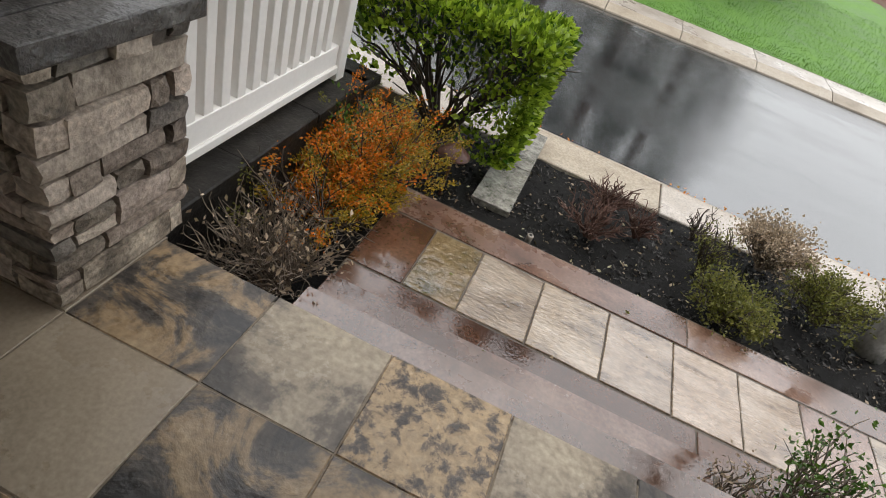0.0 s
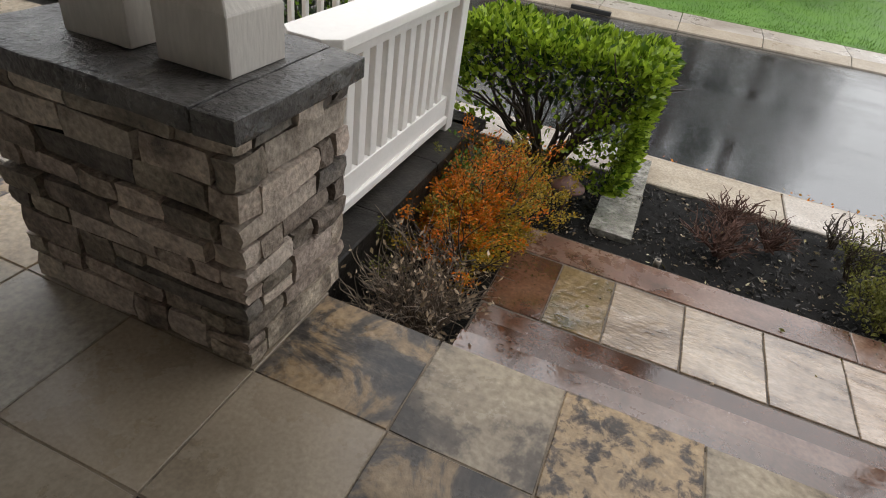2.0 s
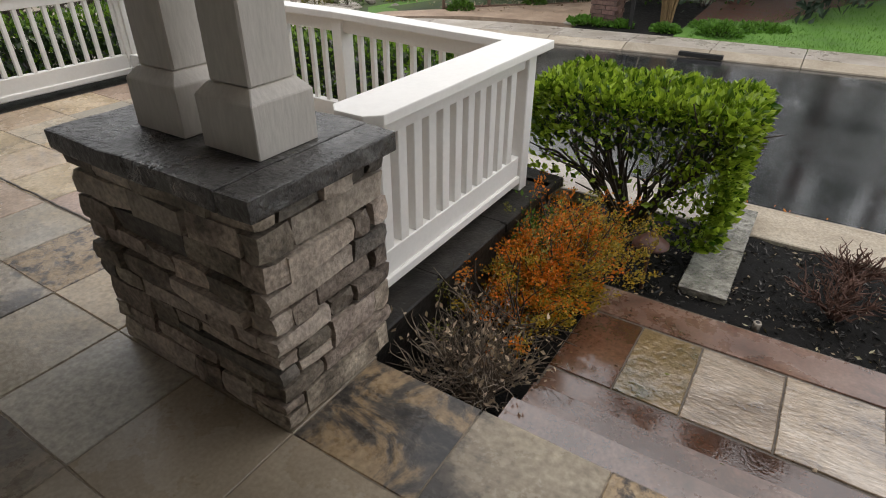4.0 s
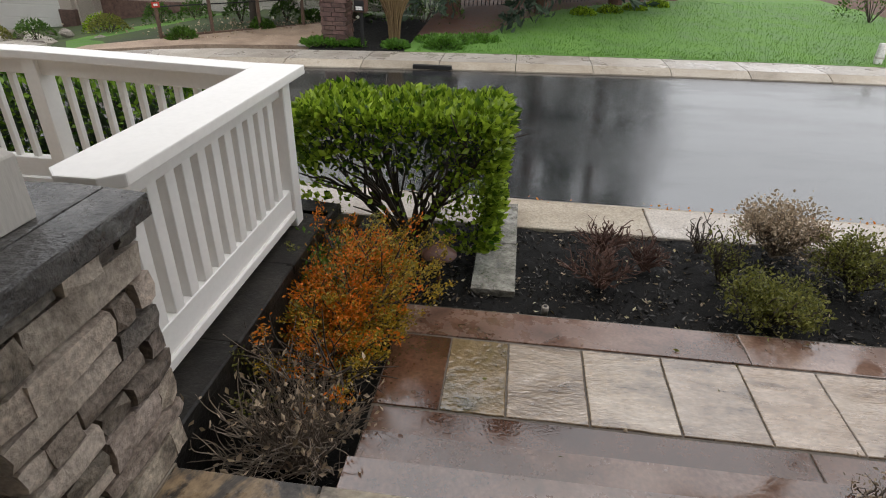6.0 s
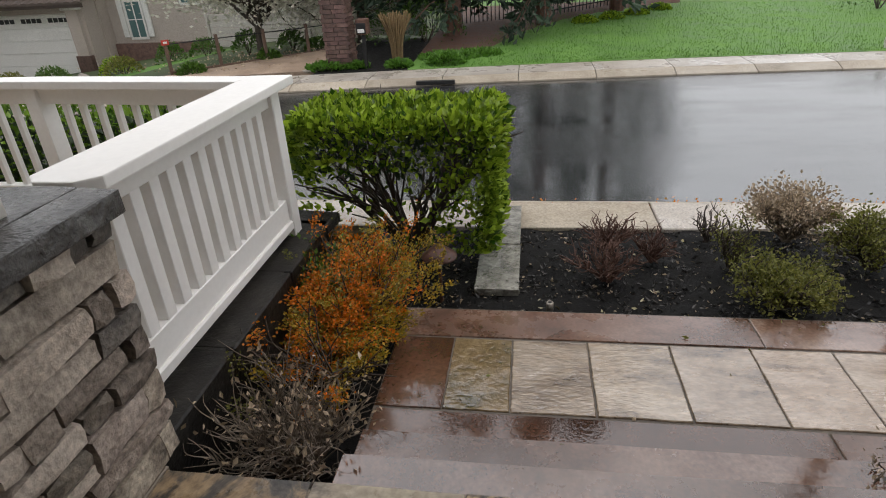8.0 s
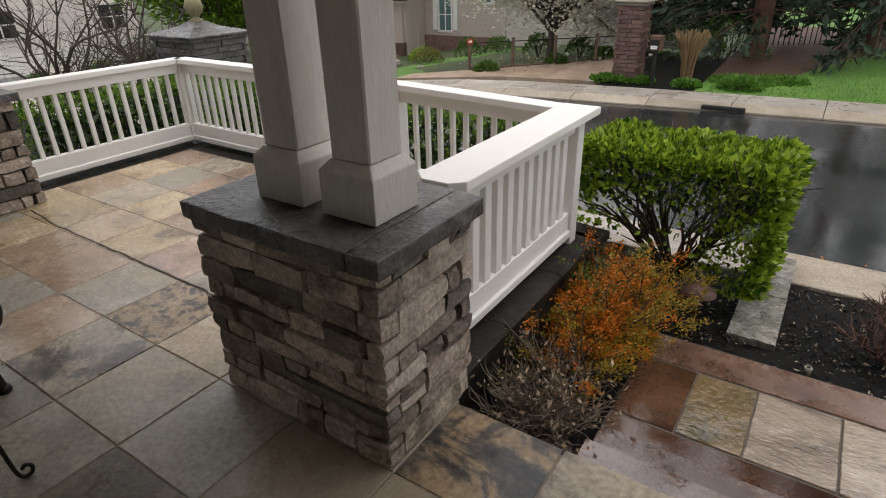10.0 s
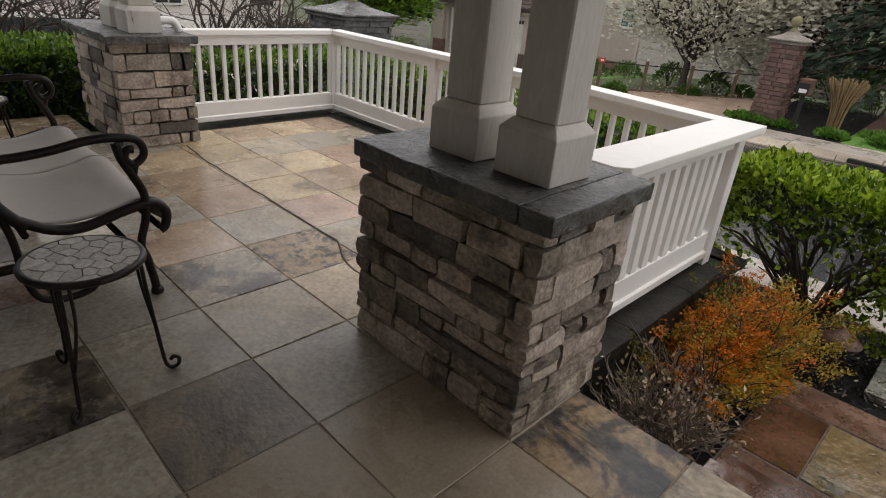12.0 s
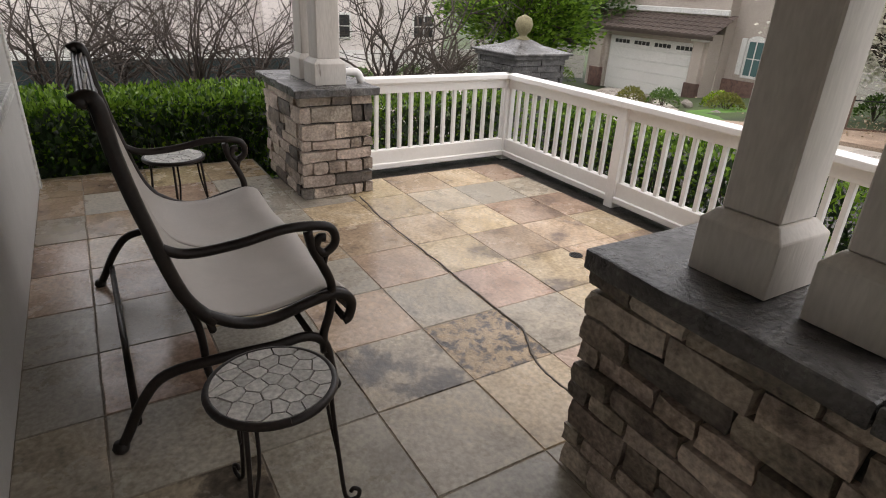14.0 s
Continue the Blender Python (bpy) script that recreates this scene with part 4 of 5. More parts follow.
# ---- glider bench and mosaic side tables ----
def bench():
    ob = thing("glider_bench", "dark bronze metal glider bench with taupe sling seat", "bench", (-3.34, -1.36, 0))
    L = .705
    prof_back = [(-.30, 1.19), (-.29, 1.10), (-.24, .87), (-.19, .67), (-.13, .50), (-.05, .42)]
    prof_seat = [(-.05, .42), (.08, .385), (.25, .40), (.38, .43), (.45, .41), (.47, .36), (.455, .32)]
    for side in (-1, 1):
        x = side * L
        bm = bmesh.new()
        tube(bm, spline([(x, -.345, 1.20), (x, -.32, 1.22), (x, -.295, 1.19), (x, -.275, 1.02), (x, -.225, .77), (x, -.15, .52), (x, -.06, .40)], 5), [.03, .032, .03] + [.024] * 28, 10)
        part("back_post", bm, IRON, ob, smooth=True)
        bm = bmesh.new()
        tube(bm, spline([(x, -.10, .44), (x, .02, .375), (x, .14, .36), (x, .30, .395), (x, .41, .405), (x, .465, .36), (x, .455, .30), (x, .43, .285)], 5), .021, 10)
        part("seat_rail", bm, IRON, ob, smooth=True)
        bm = bmesh.new()
        curl = [(x, .36 + .045 * math.cos(a) * k, .615 + .045 * math.sin(a) * k) for a, k in ((math.pi * .5, 1.35), (math.pi * .2, 1.15), (-.1 * math.pi, 1.0), (-.5 * math.pi, .9), (-.85 * math.pi, .75), (-1.25 * math.pi, .55), (-1.6 * math.pi, .4))]
        tube(bm, spline([(x, -.22, .70), (x, -.12, .655), (x, .05, .66), (x, .22, .685), *curl], 5), .017, 10)
        part("arm", bm, IRON, ob, smooth=True)
        bm = bmesh.new()
        tube(bm, spline([(x, .30, .665), (x, .315, .60), (x, .355, .52), (x, .385, .44), (x, .375, .34), (x, .345, .25), (x, .345, .17)], 5), .018, 10)
        tube(bm, spline([(x, .40, .60), (x, .37, .57), (x, .355, .52)], 4), .012, 8)
        part("arm_support", bm, IRON, ob, smooth=True)
        bm = bmesh.new()
        tube(bm, spline([(x, -.425, .012), (x, -.40, .05), (x, -.33, .17), (x, -.24, .245), (x, -.05, .255), (x, .15, .25), (x, .27, .255), (x, .345, .21), (x, .37, .10), (x, .38, .02)], 5), .019, 10)
        part("leg_arch", bm, IRON, ob, smooth=True)
        for y in (-.428, .382):
            bm = bmesh.new()
            lathe(bm, [(.026, 0), (.03, .012), (.022, .03)], 12, (x, y, 0))
            part("foot", bm, IRON, ob, smooth=True)
        bm = bmesh.new()
        tube(bm, spline([(x * .97, -.15, .52), (x * .97, -.11, .36), (x * .97, -.10, .2), (x * .97, -.06, .10), (x * .97, .04, .075), (x * .97, .14, .10), (x * .97, .16, .2)], 5), .015, 8)
        part("glide_hanger", bm, IRON, ob, smooth=True)
    for y, z in ((-.305, 1.12), (-.36, .09), (.30, .24), (.43, .30), (-.07, .37), (-.28, 1.0)):
        bm = bmesh.new()
        tube(bm, [(-L, y, z), (L, y, z)], .014, 10)
        part("cross_rod", bm, IRON, ob, smooth=True)
    for x0, x1 in ((-L + .02, -.004), (.004, L - .02)):
        bm = bmesh.new()
        prof = spline([(0, *p) for p in prof_back[:-1] + prof_seat], 4)
        nx_, grid = 14, []
        for p in prof:
            row = []
            for i in range(nx_ + 1):
                t = i / nx_
                sag = .028 * math.sin(math.pi * t) * (1 if p.y > -.15 else .6)
                row.append(bm.verts.new((x0 + (x1 - x0) * t, p.y - (sag * .8 if p.z > .5 else 0), p.z - (sag if p.y > -.15 else 0) + .004 * noise.noise((p.y * 9, t * 5, x0)))))
            grid.append(row)
        for a, b in zip(grid, grid[1:]):
            for i in range(nx_):
                bm.faces.new((a[i], a[i + 1], b[i + 1], b[i]))
        s = part("sling_panel", bm, SLING, ob, smooth=True)
        so = s.modifiers.new("thick", "SOLIDIFY")
        so.thickness = .007
    bm = bmesh.new()
    for i in range(5):
        tube(bm, [(-L, -.34 + .012 * i, 1.19 - .005 * i), (L, -.34 + .012 * i, 1.19 - .005 * i)], .007, 6)
    part("top_rail", bm, IRON, ob)
    for piece in ob.children:
        for v in piece.data.vertices:
            z = v.co.z
            v.co.z = z * 1.1 if z < .75 else z + .075 - .1 * (z - .75)


bench()


def clip(poly, p, n):
    """The part of a polygon on the near side of a line."""
    out = []
    for a, b in zip(poly, poly[1:] + poly[:1]):
        da, db = (a - p).dot(n), (b - p).dot(n)
        if da <= 0:
            out.append(a)
        if (da < 0 < db) or (db < 0 < da):
            out.append(a.lerp(b, da / (da - db)))
    return out


def side_table(at, turn, seed, height=.50, radius=.178):
    r = random.Random(seed)
    ob = thing("mosaic_table", "round side table with pale stone mosaic top", "table", at, turn, "mosaic side tables")
    bm = bmesh.new()
    ring = [(radius * math.cos(a), radius * math.sin(a), height - .012) for a in [2 * math.pi * i / 40 for i in range(41)]]
    tube(bm, ring, .013, 8, False)
    part("rim", bm, IRON, ob, smooth=True)
    bm = bmesh.new()
    lathe(bm, [(radius, height - .02), (radius, height - .006), (radius * .5, height - .005), (.005, height - .005)], 40)
    top = part("mosaic_bed", bm, GROUT, ob)
    pts = []
    while len(pts) < 34:
        q = Vector((r.uniform(-1, 1), r.uniform(-1, 1), 0)) * radius
        if q.length < radius * .95 and all((q - o_).length > radius * .23 for o_ in pts):
            pts.append(q)
    disc = [Vector((radius * .96 * math.cos(2 * math.pi * i / 36), radius * .96 * math.sin(2 * math.pi * i / 36), 0)) for i in range(36)]
    for q in pts:
        cell = disc
        for o_ in pts:
            if o_ is not q:
                n = (o_ - q).normalized()
                cell = clip(cell, (o_ + q) / 2 - n * .0022, n)
                if len(cell) < 3:
                    break
        if len(cell) < 3:
            continue
        clean = [c for i, c in enumerate(cell) if (c - cell[i - 1]).length > .001]
        if len(clean) < 3:
            continue
        bm = bmesh.new()
        poly_prism(bm, [(c.x, c.y) for c in clean], height - .008, height + r.uniform(-.001, .0015))
        part("mosaic_piece", bm, PALESTONE, ob)
    for a in (-40, 72, 204):
        m = Matrix.Rotation(radians(a), 4, "Z")
        bm = bmesh.new()
        curve = [(.165, 0, height - .02), (.172, 0, .36), (.184, 0, .20), (.196, 0, .06), (.205, 0, .02), (.222, 0, .008), (.242, 0, .018), (.246, 0, .045), (.228, 0, .056), (.218, 0, .044)]
        tube(bm, [m @ Vector(p) for p in spline(curve, 5)], .0075, 8)
        part("leg", bm, IRON, ob, smooth=True)
        bm = bmesh.new()
        tube(bm, [m @ Vector(p) for p in spline([(.150, .022, height - .02), (.158, .024, .36), (.176, .012, .24), (.186, .004, .18)], 4)], .006, 6)
        part("brace", bm, IRON, ob, smooth=True)


side_table((-2.10, -1.36, 0), 0, 3, .515)
side_table((-4.70, -1.26, 0), 30, 6, .515)


# ---- across the street ----
def brick_pier(at, label, wide, height, ball, mat, seed, cap=ROCK):
    r = random.Random(seed)
    ob = thing("gate_pillar", label, "pillar", at, 0, "street pillars")
    h = wide / 2
    part("core", block((-h + .02, -h + .02, 0), (h - .02, h - .02, height)), MORTAR, ob)
    rows = int(height / .075)
    bh = height / rows
    for k in range(rows):
        for face in range(4):
            m = Matrix.Rotation(face * math.pi / 2, 4, "Z")
            for i in range(2):
                w = wide / 2
                me_bm = block((-w / 2 + .004, -.03, .004), (w / 2 - .004, .015 + r.uniform(-.006, .006), bh - .004))
                b = part("brick", me_bm, mat, ob)
                off = (i - .5) * w + (.03 if k % 2 else -.03)
                b.matrix_local = m @ Matrix.Translation((off, h - .012, k * bh))
    bm = bmesh.new()
    for z0, z1, q in ((height, height + .05, h + .05), (height + .05, height + .08, h + .09)):
        box(bm, (-q, -q, z0), (q, q, z1), .008)
    part("cap", bm, cap, ob)
    bm = bmesh.new()
    q = h + .07
    lo = [bm.verts.new((sx * q, sy * q, height + .08)) for sx, sy in ((-1, -1), (1, -1), (1, 1), (-1, 1))]
    mid = [bm.verts.new((sx * q * .42, sy * q * .42, height + .15)) for sx, sy in ((-1, -1), (1, -1), (1, 1), (-1, 1))]
    hi = [bm.verts.new((sx * q * .2, sy * q * .2, height + .21)) for sx, sy in ((-1, -1), (1, -1), (1, 1), (-1, 1))]
    for a, b in ((lo, mid), (mid, hi)):
        for k in range(4):
            bm.faces.new((a[k], a[(k + 1) % 4], b[(k + 1) % 4], b[k]))
    bm.faces.new(hi)
    part("cap_slope", bm, cap, ob)
    bm = bmesh.new()
    lathe(bm, [(ball * .75, 0), (ball * .8, .02), (ball * .4, .05), (ball * .4, .07), (ball * .75, .07 + ball * .35), (ball, .07 + ball), (ball * .75, .07 + ball * 1.68), (.01, .07 + ball * 2)], 18, (0, 0, height + .2))
    part("ball_finial", bm, LICHEN, ob, "lichen-stained stone ball", True)


brick_pier((-3.32, 9.85, -.5), "brown brick gate pillar with stone ball beside the drive", .44, 1.38, .09, BRICK, 2)
brick_pier((-7.0, 3.32, -.64), "dark stone gate pillar with sloped cap and ball", .78, 1.46, .12, CAPSTONE, 3, CAPSTONE)

mail = thing("mailbox", "red and black mailbox on a black post", "mailbox", (-2.80, 9.62, -.48))
part("post", block((-.03, -.03, 0), (.03, .03, .62), .004), BLACK, mail)
part("body", block((-.1, -.13, .62), (.1, .13, .88), .02, None, 2), BARKMULCH, mail, "dull red metal box")
part("door", block((-.085, -.14, .64), (.085, -.131, .82), .004), BLACK, mail, "black door with white plate")
part("plate", block((-.06, -.146, .66), (.06, -.141, .72)), WHITE, mail)
canes = thing("cut_shrub", "tan pruned shrub of upright bare canes", "shrub", (-2.36, 10.35, -.47))
r = random.Random(3)
bm = bmesh.new()
for _ in range(46):
    a, q = r.uniform(0, 6.283), math.sqrt(r.random())
    tube(bm, spline([(.1 * q * math.cos(a), .1 * q * math.sin(a), 0), (.15 * q * math.cos(a), .15 * q * math.sin(a), .45), (.34 * q * math.cos(a), .3 * q * math.sin(a), r.uniform(.78, .92))], 3), .014, 5)
CANE = material("tan_cut_canes", [(.16, .10, .045), (.28, .19, .09)], (.6, .8), 6, 50, .4)
part("branchwork", bm, CANE, canes)
drain = thing("storm_drain", "black storm drain slot in the kerb", "drain", (-1.35, far_edge(-1.35) - .01, -.55), 2)
part("grate_frame", block((-.32, -.03, 0), (.32, .06, .06), .004), BLACK, drain)
util = thing("utility_post", "short white utility post on the lawn edge", "post", (6.3, 10.25, -.47))
part("post", block((-.06, -.05, 0), (.06, .05, .36), .02, None, 2), WHITE, util)
part("band", block((-.063, -.053, .1), (.063, .053, .13)), CONCRETE, util)
box_lid = thing("meter_lid", "pale concrete meter lid beside the drive", "lid", (-3.85, 9.55, -.475))
part("lid", block((-.15, -.11, 0), (.15, .11, .03), .006), CONCRETE, box_lid)

fence = thing("low_fence", "low brown board edging with thin posts round a lawn", "fence")
fa, fb = Vector((-6.85, 9.85, -.62)), Vector((-4.05, 12.7, -.66))
ang = math.atan2((fb - fa).y, (fb - fa).x)
m = Matrix.Translation(fa) @ Matrix.Rotation(ang, 4, "Z")
part("edging_board", block((0, -.03, -.2), ((fb - fa).length, .03, .16), .005, m), BROWNWOOD, fence)
part("wire_rail", block((0, -.008, .66), ((fb - fa).length, .008, .68), 0, m), BLACK, fence)
for i in range(5):
    s = (fb - fa).length * i / 4
    part("post", block((s - .03, -.03, -.2), (s + .03, .03, .75), .004, m), BROWNWOOD, fence)
part("sign", block((-.07, -.05, .66), (.07, -.035, .76), .003, m), RED, fence, "small red sign with a white bar")
part("sign_bar", block((-.035, -.054, .69), (.035, -.051, .73), 0, m), WHITE, fence)

# pale board fences with lattice top
pale = thing("board_fence", "pale grey board fence with lattice top", "fence")
for pts in ([(-24.5, 14.6, -1.75), (-22.9, 15.7, -1.75), (-21.3, 16.7, -1.8), (-19.8, 17.6, -1.85)], [(-9.6, 17.8, -1.05), (-7.6, 17.0, -.95), (-5.6, 16.2, -.8), (-3.6, 15.4, -.6), (-1.9, 14.9, -.5)]):
    for a, b in zip(pts, pts[1:]):
        a, b = Vector(a) - Vector((.6, 0, 0)), Vector(b) - Vector((.6, 0, 0))
        m = Matrix.Translation(a) @ Matrix.Rotation(math.atan2((b - a).y, (b - a).x), 4, "Z")
        ln = (b - a).length
        for k in range(5):
            part("board", block((.06, -.015, .04 + k * .2), (ln - .06, .015, .225 + k * .2), .004, m), PALEFENCE, pale)
        part("post", block((-.06, -.06, -.2), (.06, .06, 1.5), .006, m), PALEFENCE, pale)
        part("top_rail", block((.06, -.025, 1.36), (ln - .06, .025, 1.41), .004, m), PALEFENCE, pale)
        bm = bmesh.new()
        n = int(ln / .12)
        for i in range(n):
            for d in (-1, 1):
                x0 = .1 + (ln - .2) * (i + .5) / n
                mm = m @ Matrix.Translation((x0, .006 * d, 1.2)) @ Matrix.Rotation(d * math.pi / 4, 4, "Y")
                box(bm, (-.012, -.004, -.2), (.012, .004, .2), 0, mm)
        part("lattice", bm, PALEFENCE, pale)


# ---- far trees ----
def tree_of(name, label, at, trunk_h, r0, crown_c, crown_r, n_limb, n_leaf, size, leaf, bark, seed, group="", lean=(0, 0), forks=3, gappy=.75):
    r = random.Random(seed)
    ob = thing(name, label, "tree", at, 0, group)
    bm = bmesh.new()
    top = Vector((lean[0], lean[1], trunk_h))
    pts = spline([(0, 0, -.1), top * .5 + Vector((r.uniform(-.05, .05), r.uniform(-.05, .05), 0)), top], 4)
    tube(bm, pts, [r0 * (1.2 if i == 0 else 1 - .4 * i / len(pts)) for i in range(len(pts))], 9)
    part("trunk", bm, bark, ob, smooth=True)
    lb, ends = bmesh.new(), []
    cc, cr = Vector(crown_c), Vector(crown_r)
    for _ in range(n_limb):
        d = Vector((r.gauss(0, 1), r.gauss(0, 1), r.gauss(0, 1))).normalized()
        e = cc + Vector((d.x * cr.x, d.y * cr.y, d.z * cr.z)) * r.uniform(.55, 1)
        s = pts[r.randint(len(pts) // 2, len(pts) - 1)]
        q = spline([s, s.lerp(e, .35) + Vector((r.uniform(-.3, .3), r.uniform(-.3, .3), r.uniform(-.1, .3))) * cr.x * .5, s.lerp(e, .7) + Vector((r.uniform(-.3, .3), r.uniform(-.3, .3), r.uniform(-.2, .2))) * cr.x * .4, e], 4)
        tube(lb, q, [r0 * .42 * (1 - i / len(q)) + r0 * .06 for i in range(len(q))], 5)
        ends.append(e)
        for _ in range(forks):
            k = q[r.randint(3, len(q) - 1)]
            e2 = k + (Vector((r.gauss(0, 1), r.gauss(0, 1), r.gauss(0, .8))).normalized() * .45 + (e - s).normalized() * .3) * cr.x * r.uniform(.4, .9)
            q2 = spline([k, k.lerp(e2, .5) + Vector((r.uniform(-.1, .1), r.uniform(-.1, .1), r.uniform(-.1, .1))) * cr.x * .3, e2], 3)
            tube(lb, q2, [r0 * .16 * (1 - i / len(q2)) + r0 * .04 for i in range(len(q2))], 4)
            ends.append(e2)
            for _ in range(2 if not n_leaf else 0):
                k3 = q2[r.randint(2, len(q2) - 1)]
                e3 = k3 + Vector((r.gauss(0, 1), r.gauss(0, 1), r.gauss(.2, .8))).normalized() * cr.x * .3
                tube(lb, [k3, k3.lerp(e3, .5) + Vector((0, 0, .05 * cr.x)), e3], [r0 * .07, r0 * .055, r0 * .03], 3)
    part("branchwork", lb, bark, ob)
    if n_leaf:
        spots = []
        for i in range(n_leaf):
            e = ends[i % len(ends)]
            p = e + Vector((r.gauss(0, .16), r.gauss(0, .16), r.gauss(0, .13))) * cr.x * gappy
            spots.append((p, (p.x - cc.x, p.y - cc.y, .3)))
        leaves("crown", spots, size, leaf, r, ob, .1, .6)
    return ob


def conifer(label, at, height, radius, seed):
    """A dark conifer: tiers of drooping sprays about a straight trunk."""
    r = random.Random(seed)
    ob = thing("conifer", label, "tree", at, 0, "conifers across the street")
    bm = bmesh.new()
    tube(bm, [(0, 0, -.1), (0, 0, height * .6), (0, 0, height)], [.2, .13, .02], 9)
    part("trunk", bm, BARKMULCH, ob)
    lb, spots = bmesh.new(), []
    z = 1.1
    while z < height:
        reach = radius * (1 - (z / height) * .8) * r.uniform(.8, 1.1)
        for k in range(8):
            a = r.uniform(0, 6.283)
            ln = reach * r.uniform(.7, 1.05)
            e = Vector((ln * math.cos(a), ln * math.sin(a), z - ln * r.uniform(.12, .35)))
            s = Vector((0, 0, z))
            tube(lb, spline([s, s.lerp(e, .5) + Vector((0, 0, .08)), e], 3), [.022, .02, .018, .015, .012, .01, .006], 4)
            for i in range(56):
                t = r.uniform(.25, 1.05)
                p = s.lerp(e, t) + Vector((r.gauss(0, .12), r.gauss(0, .12), r.gauss(-.04, .07)))
                spots.append((p, (math.cos(a), math.sin(a), -.3)))
        z += .42 + .02 * z
    part("branchwork", lb, BARKMULCH, ob)
    leaves("crown", spots, .24, CONIFER, r, ob, .2, .4)


tree_of("blossom_tree", "spreading tree in pale white blossom by the fence", (-6.3, 12.9, -.62), 1.2, .10, (.1, .1, 2.3), (2.6, 2.2, 1.3), 56, 19000, .12, BLOSSOM, TWIG, 51, "", (.1, 0))
tree_of("blossom_tree", "second pale blossom tree behind the brick pillar", (-4.1, 14.2, -.5), 1.4, .12, (.2, .2, 2.5), (2.2, 2.0, 1.3), 48, 15000, .12, BLOSSOM, TWIG, 52)
conifer("dark conifer with drooping boughs behind the lawn", (-1.55, 12.8, -.45), 13.0, 2.5, 61)
conifer("dark conifer with drooping boughs beside the lawn", (.5, 14.2, -.4), 14.5, 2.6, 62)
conifer("dark conifer behind the red bark bed", (2.5, 16.2, -.3), 15.5, 2.8, 63)
tree_of("green_tree", "leafy bright green tree beyond the gate pillar", (-17.5, 11.8, -1.4), 1.4, .14, (0, 0, 2.9), (2.3, 2.3, 1.9), 44, 15000, .17, MIDGREEN, TWIG, 55)
tree_of("green_tree", "leafy green tree between the houses", (-22.5, 18.5, -1.7), 1.6, .16, (0, 0, 3.2), (2.8, 2.8, 2.2), 44, 13000, .19, DEEP, TWIG, 56)
for i, (x, y, z, r0, reach, lim, lean) in enumerate(((-9.6, 2.6, -.62, .055, 1.6, 18, (.25, .1)), (-9.2, -.6, -.62, .034, 1.8, 30, (.1, .3)), (-9.9, -2.2, -.62, .034, 1.8, 30, (.1, .2)), (-10.6, .6, -.62, .034, 1.7, 28, (0, .2)),
                                                   (-8.9, -3.4, -.62, .034, 1.7, 26, (0, .3)), (-11.4, -1.2, -.62, .034, 1.8, 28, (.1, .1)), (-13.4, 5.9, -1.1, .08, 1.5, 18, (.1, .1)))):
    tree_of("bare_tree", "bare dark winter tree with tangled twigs behind the hedge", (x, y, z), .75, r0, (lean[0], lean[1], 1.75), (reach, reach, 1.25), lim, 0, .1, None, TWIG, 200 + i, "bare winter trees", lean, 8)

screen = thing("screen_fence", "dark green fabric screen fence behind bare trees", "fence")
part("screen", block((-12.6, -7, -.75), (-12.55, 2.6, .2)), CLOTHFENCE, screen)
for y in (-6.9, -4.6, -2.2, .2, 2.5):
    part("post", block((-12.53, y - .03, -.8), (-12.47, y + .03, .26)), BLACK, screen)


# ---- houses ----
def window_of(parent, x, y, z, w, h, arch=False, shutters=False):
    """A window in a wall facing -y: trim, glass, muntins, and shutters."""
    fr = part("window", block((x - w / 2 - .07, y - .05, z - .09), (x + w / 2 + .07, y - .012, z), .006), WHITE, parent)
    part("glass", block((x - w / 2, y - .03, z), (x + w / 2, y - .015, z + h)), GLASSTEAL, fr)
    for xa in (x - w / 2 - .07, x + w / 2):
        part("jamb", block((xa, y - .06, z), (xa + .07, y - .012, z + h)), WHITE, fr)
    for xa in (x,):
        part("muntin", block((xa - .02, y - .045, z), (xa + .02, y - .012, z + h)), WHITE, fr)
    part("muntin", block((x - w / 2, y - .044, z + h * .5 - .015), (x + w / 2, y - .012, z + h * .5 + .015)), WHITE, fr)
    if arch:
        bm = bmesh.new()
        ps = [(x + (w / 2 + .07) * math.cos(a), z + h + (w / 2 + .05) * .6 * math.sin(a)) for a in [math.pi * i / 10 for i in range(11)]]
        lo = [bm.verts.new((px, y - .06, pz)) for px, pz in ps]
        hi = [bm.verts.new((px, y - .01, pz)) for px, pz in ps]
        bm.faces.new(lo[::-1])
        bm.faces.new(hi)
        for i in range(len(ps)):
            bm.faces.new((lo[i], lo[(i + 1) % len(ps)], hi[(i + 1) % len(ps)], hi[i]))
        part("arch", bm, WHITE, fr)
    else:
        part("head", block((x - w / 2 - .07, y - .06, z + h), (x + w / 2 + .07, y - .012, z + h + .09)), WHITE, fr)
    if shutters:
        for s in (-1, 1):
            part("shutter", block((x + s * (w / 2 + .2) - .1, y - .07, z), (x + s * (w / 2 + .2) + .1, y - .012, z + h + .1), .008), WHITE, fr)


h1 = thing("house", "beige rendered house with white garage door and brown tile roof", "house", (-.7, 0, 0))
HZ = -1.95
part("wall", block((-19.7, 17.7, HZ), (-18.65, 18.4, .55)), HOUSE, h1)
part("wall", block((-14.45, 17.7, HZ), (-13.8, 18.4, .55)), HOUSE, h1)
part("wall", block((-18.65, 17.7, .2), (-14.45, 18.4, .55)), HOUSE, h1)
part("wall", block((-19.7, 18.4, HZ), (-13.75, 25, 4.2)), HOUSE, h1)
part("wall", block((-13.75, 18.9, HZ), (-9.9, 25, 4.2)), HOUSE, h1)
gd = part("garage_door", block((-18.65, 17.85, HZ), (-14.45, 17.92, .2)), WHITE, h1, "white panelled garage door")
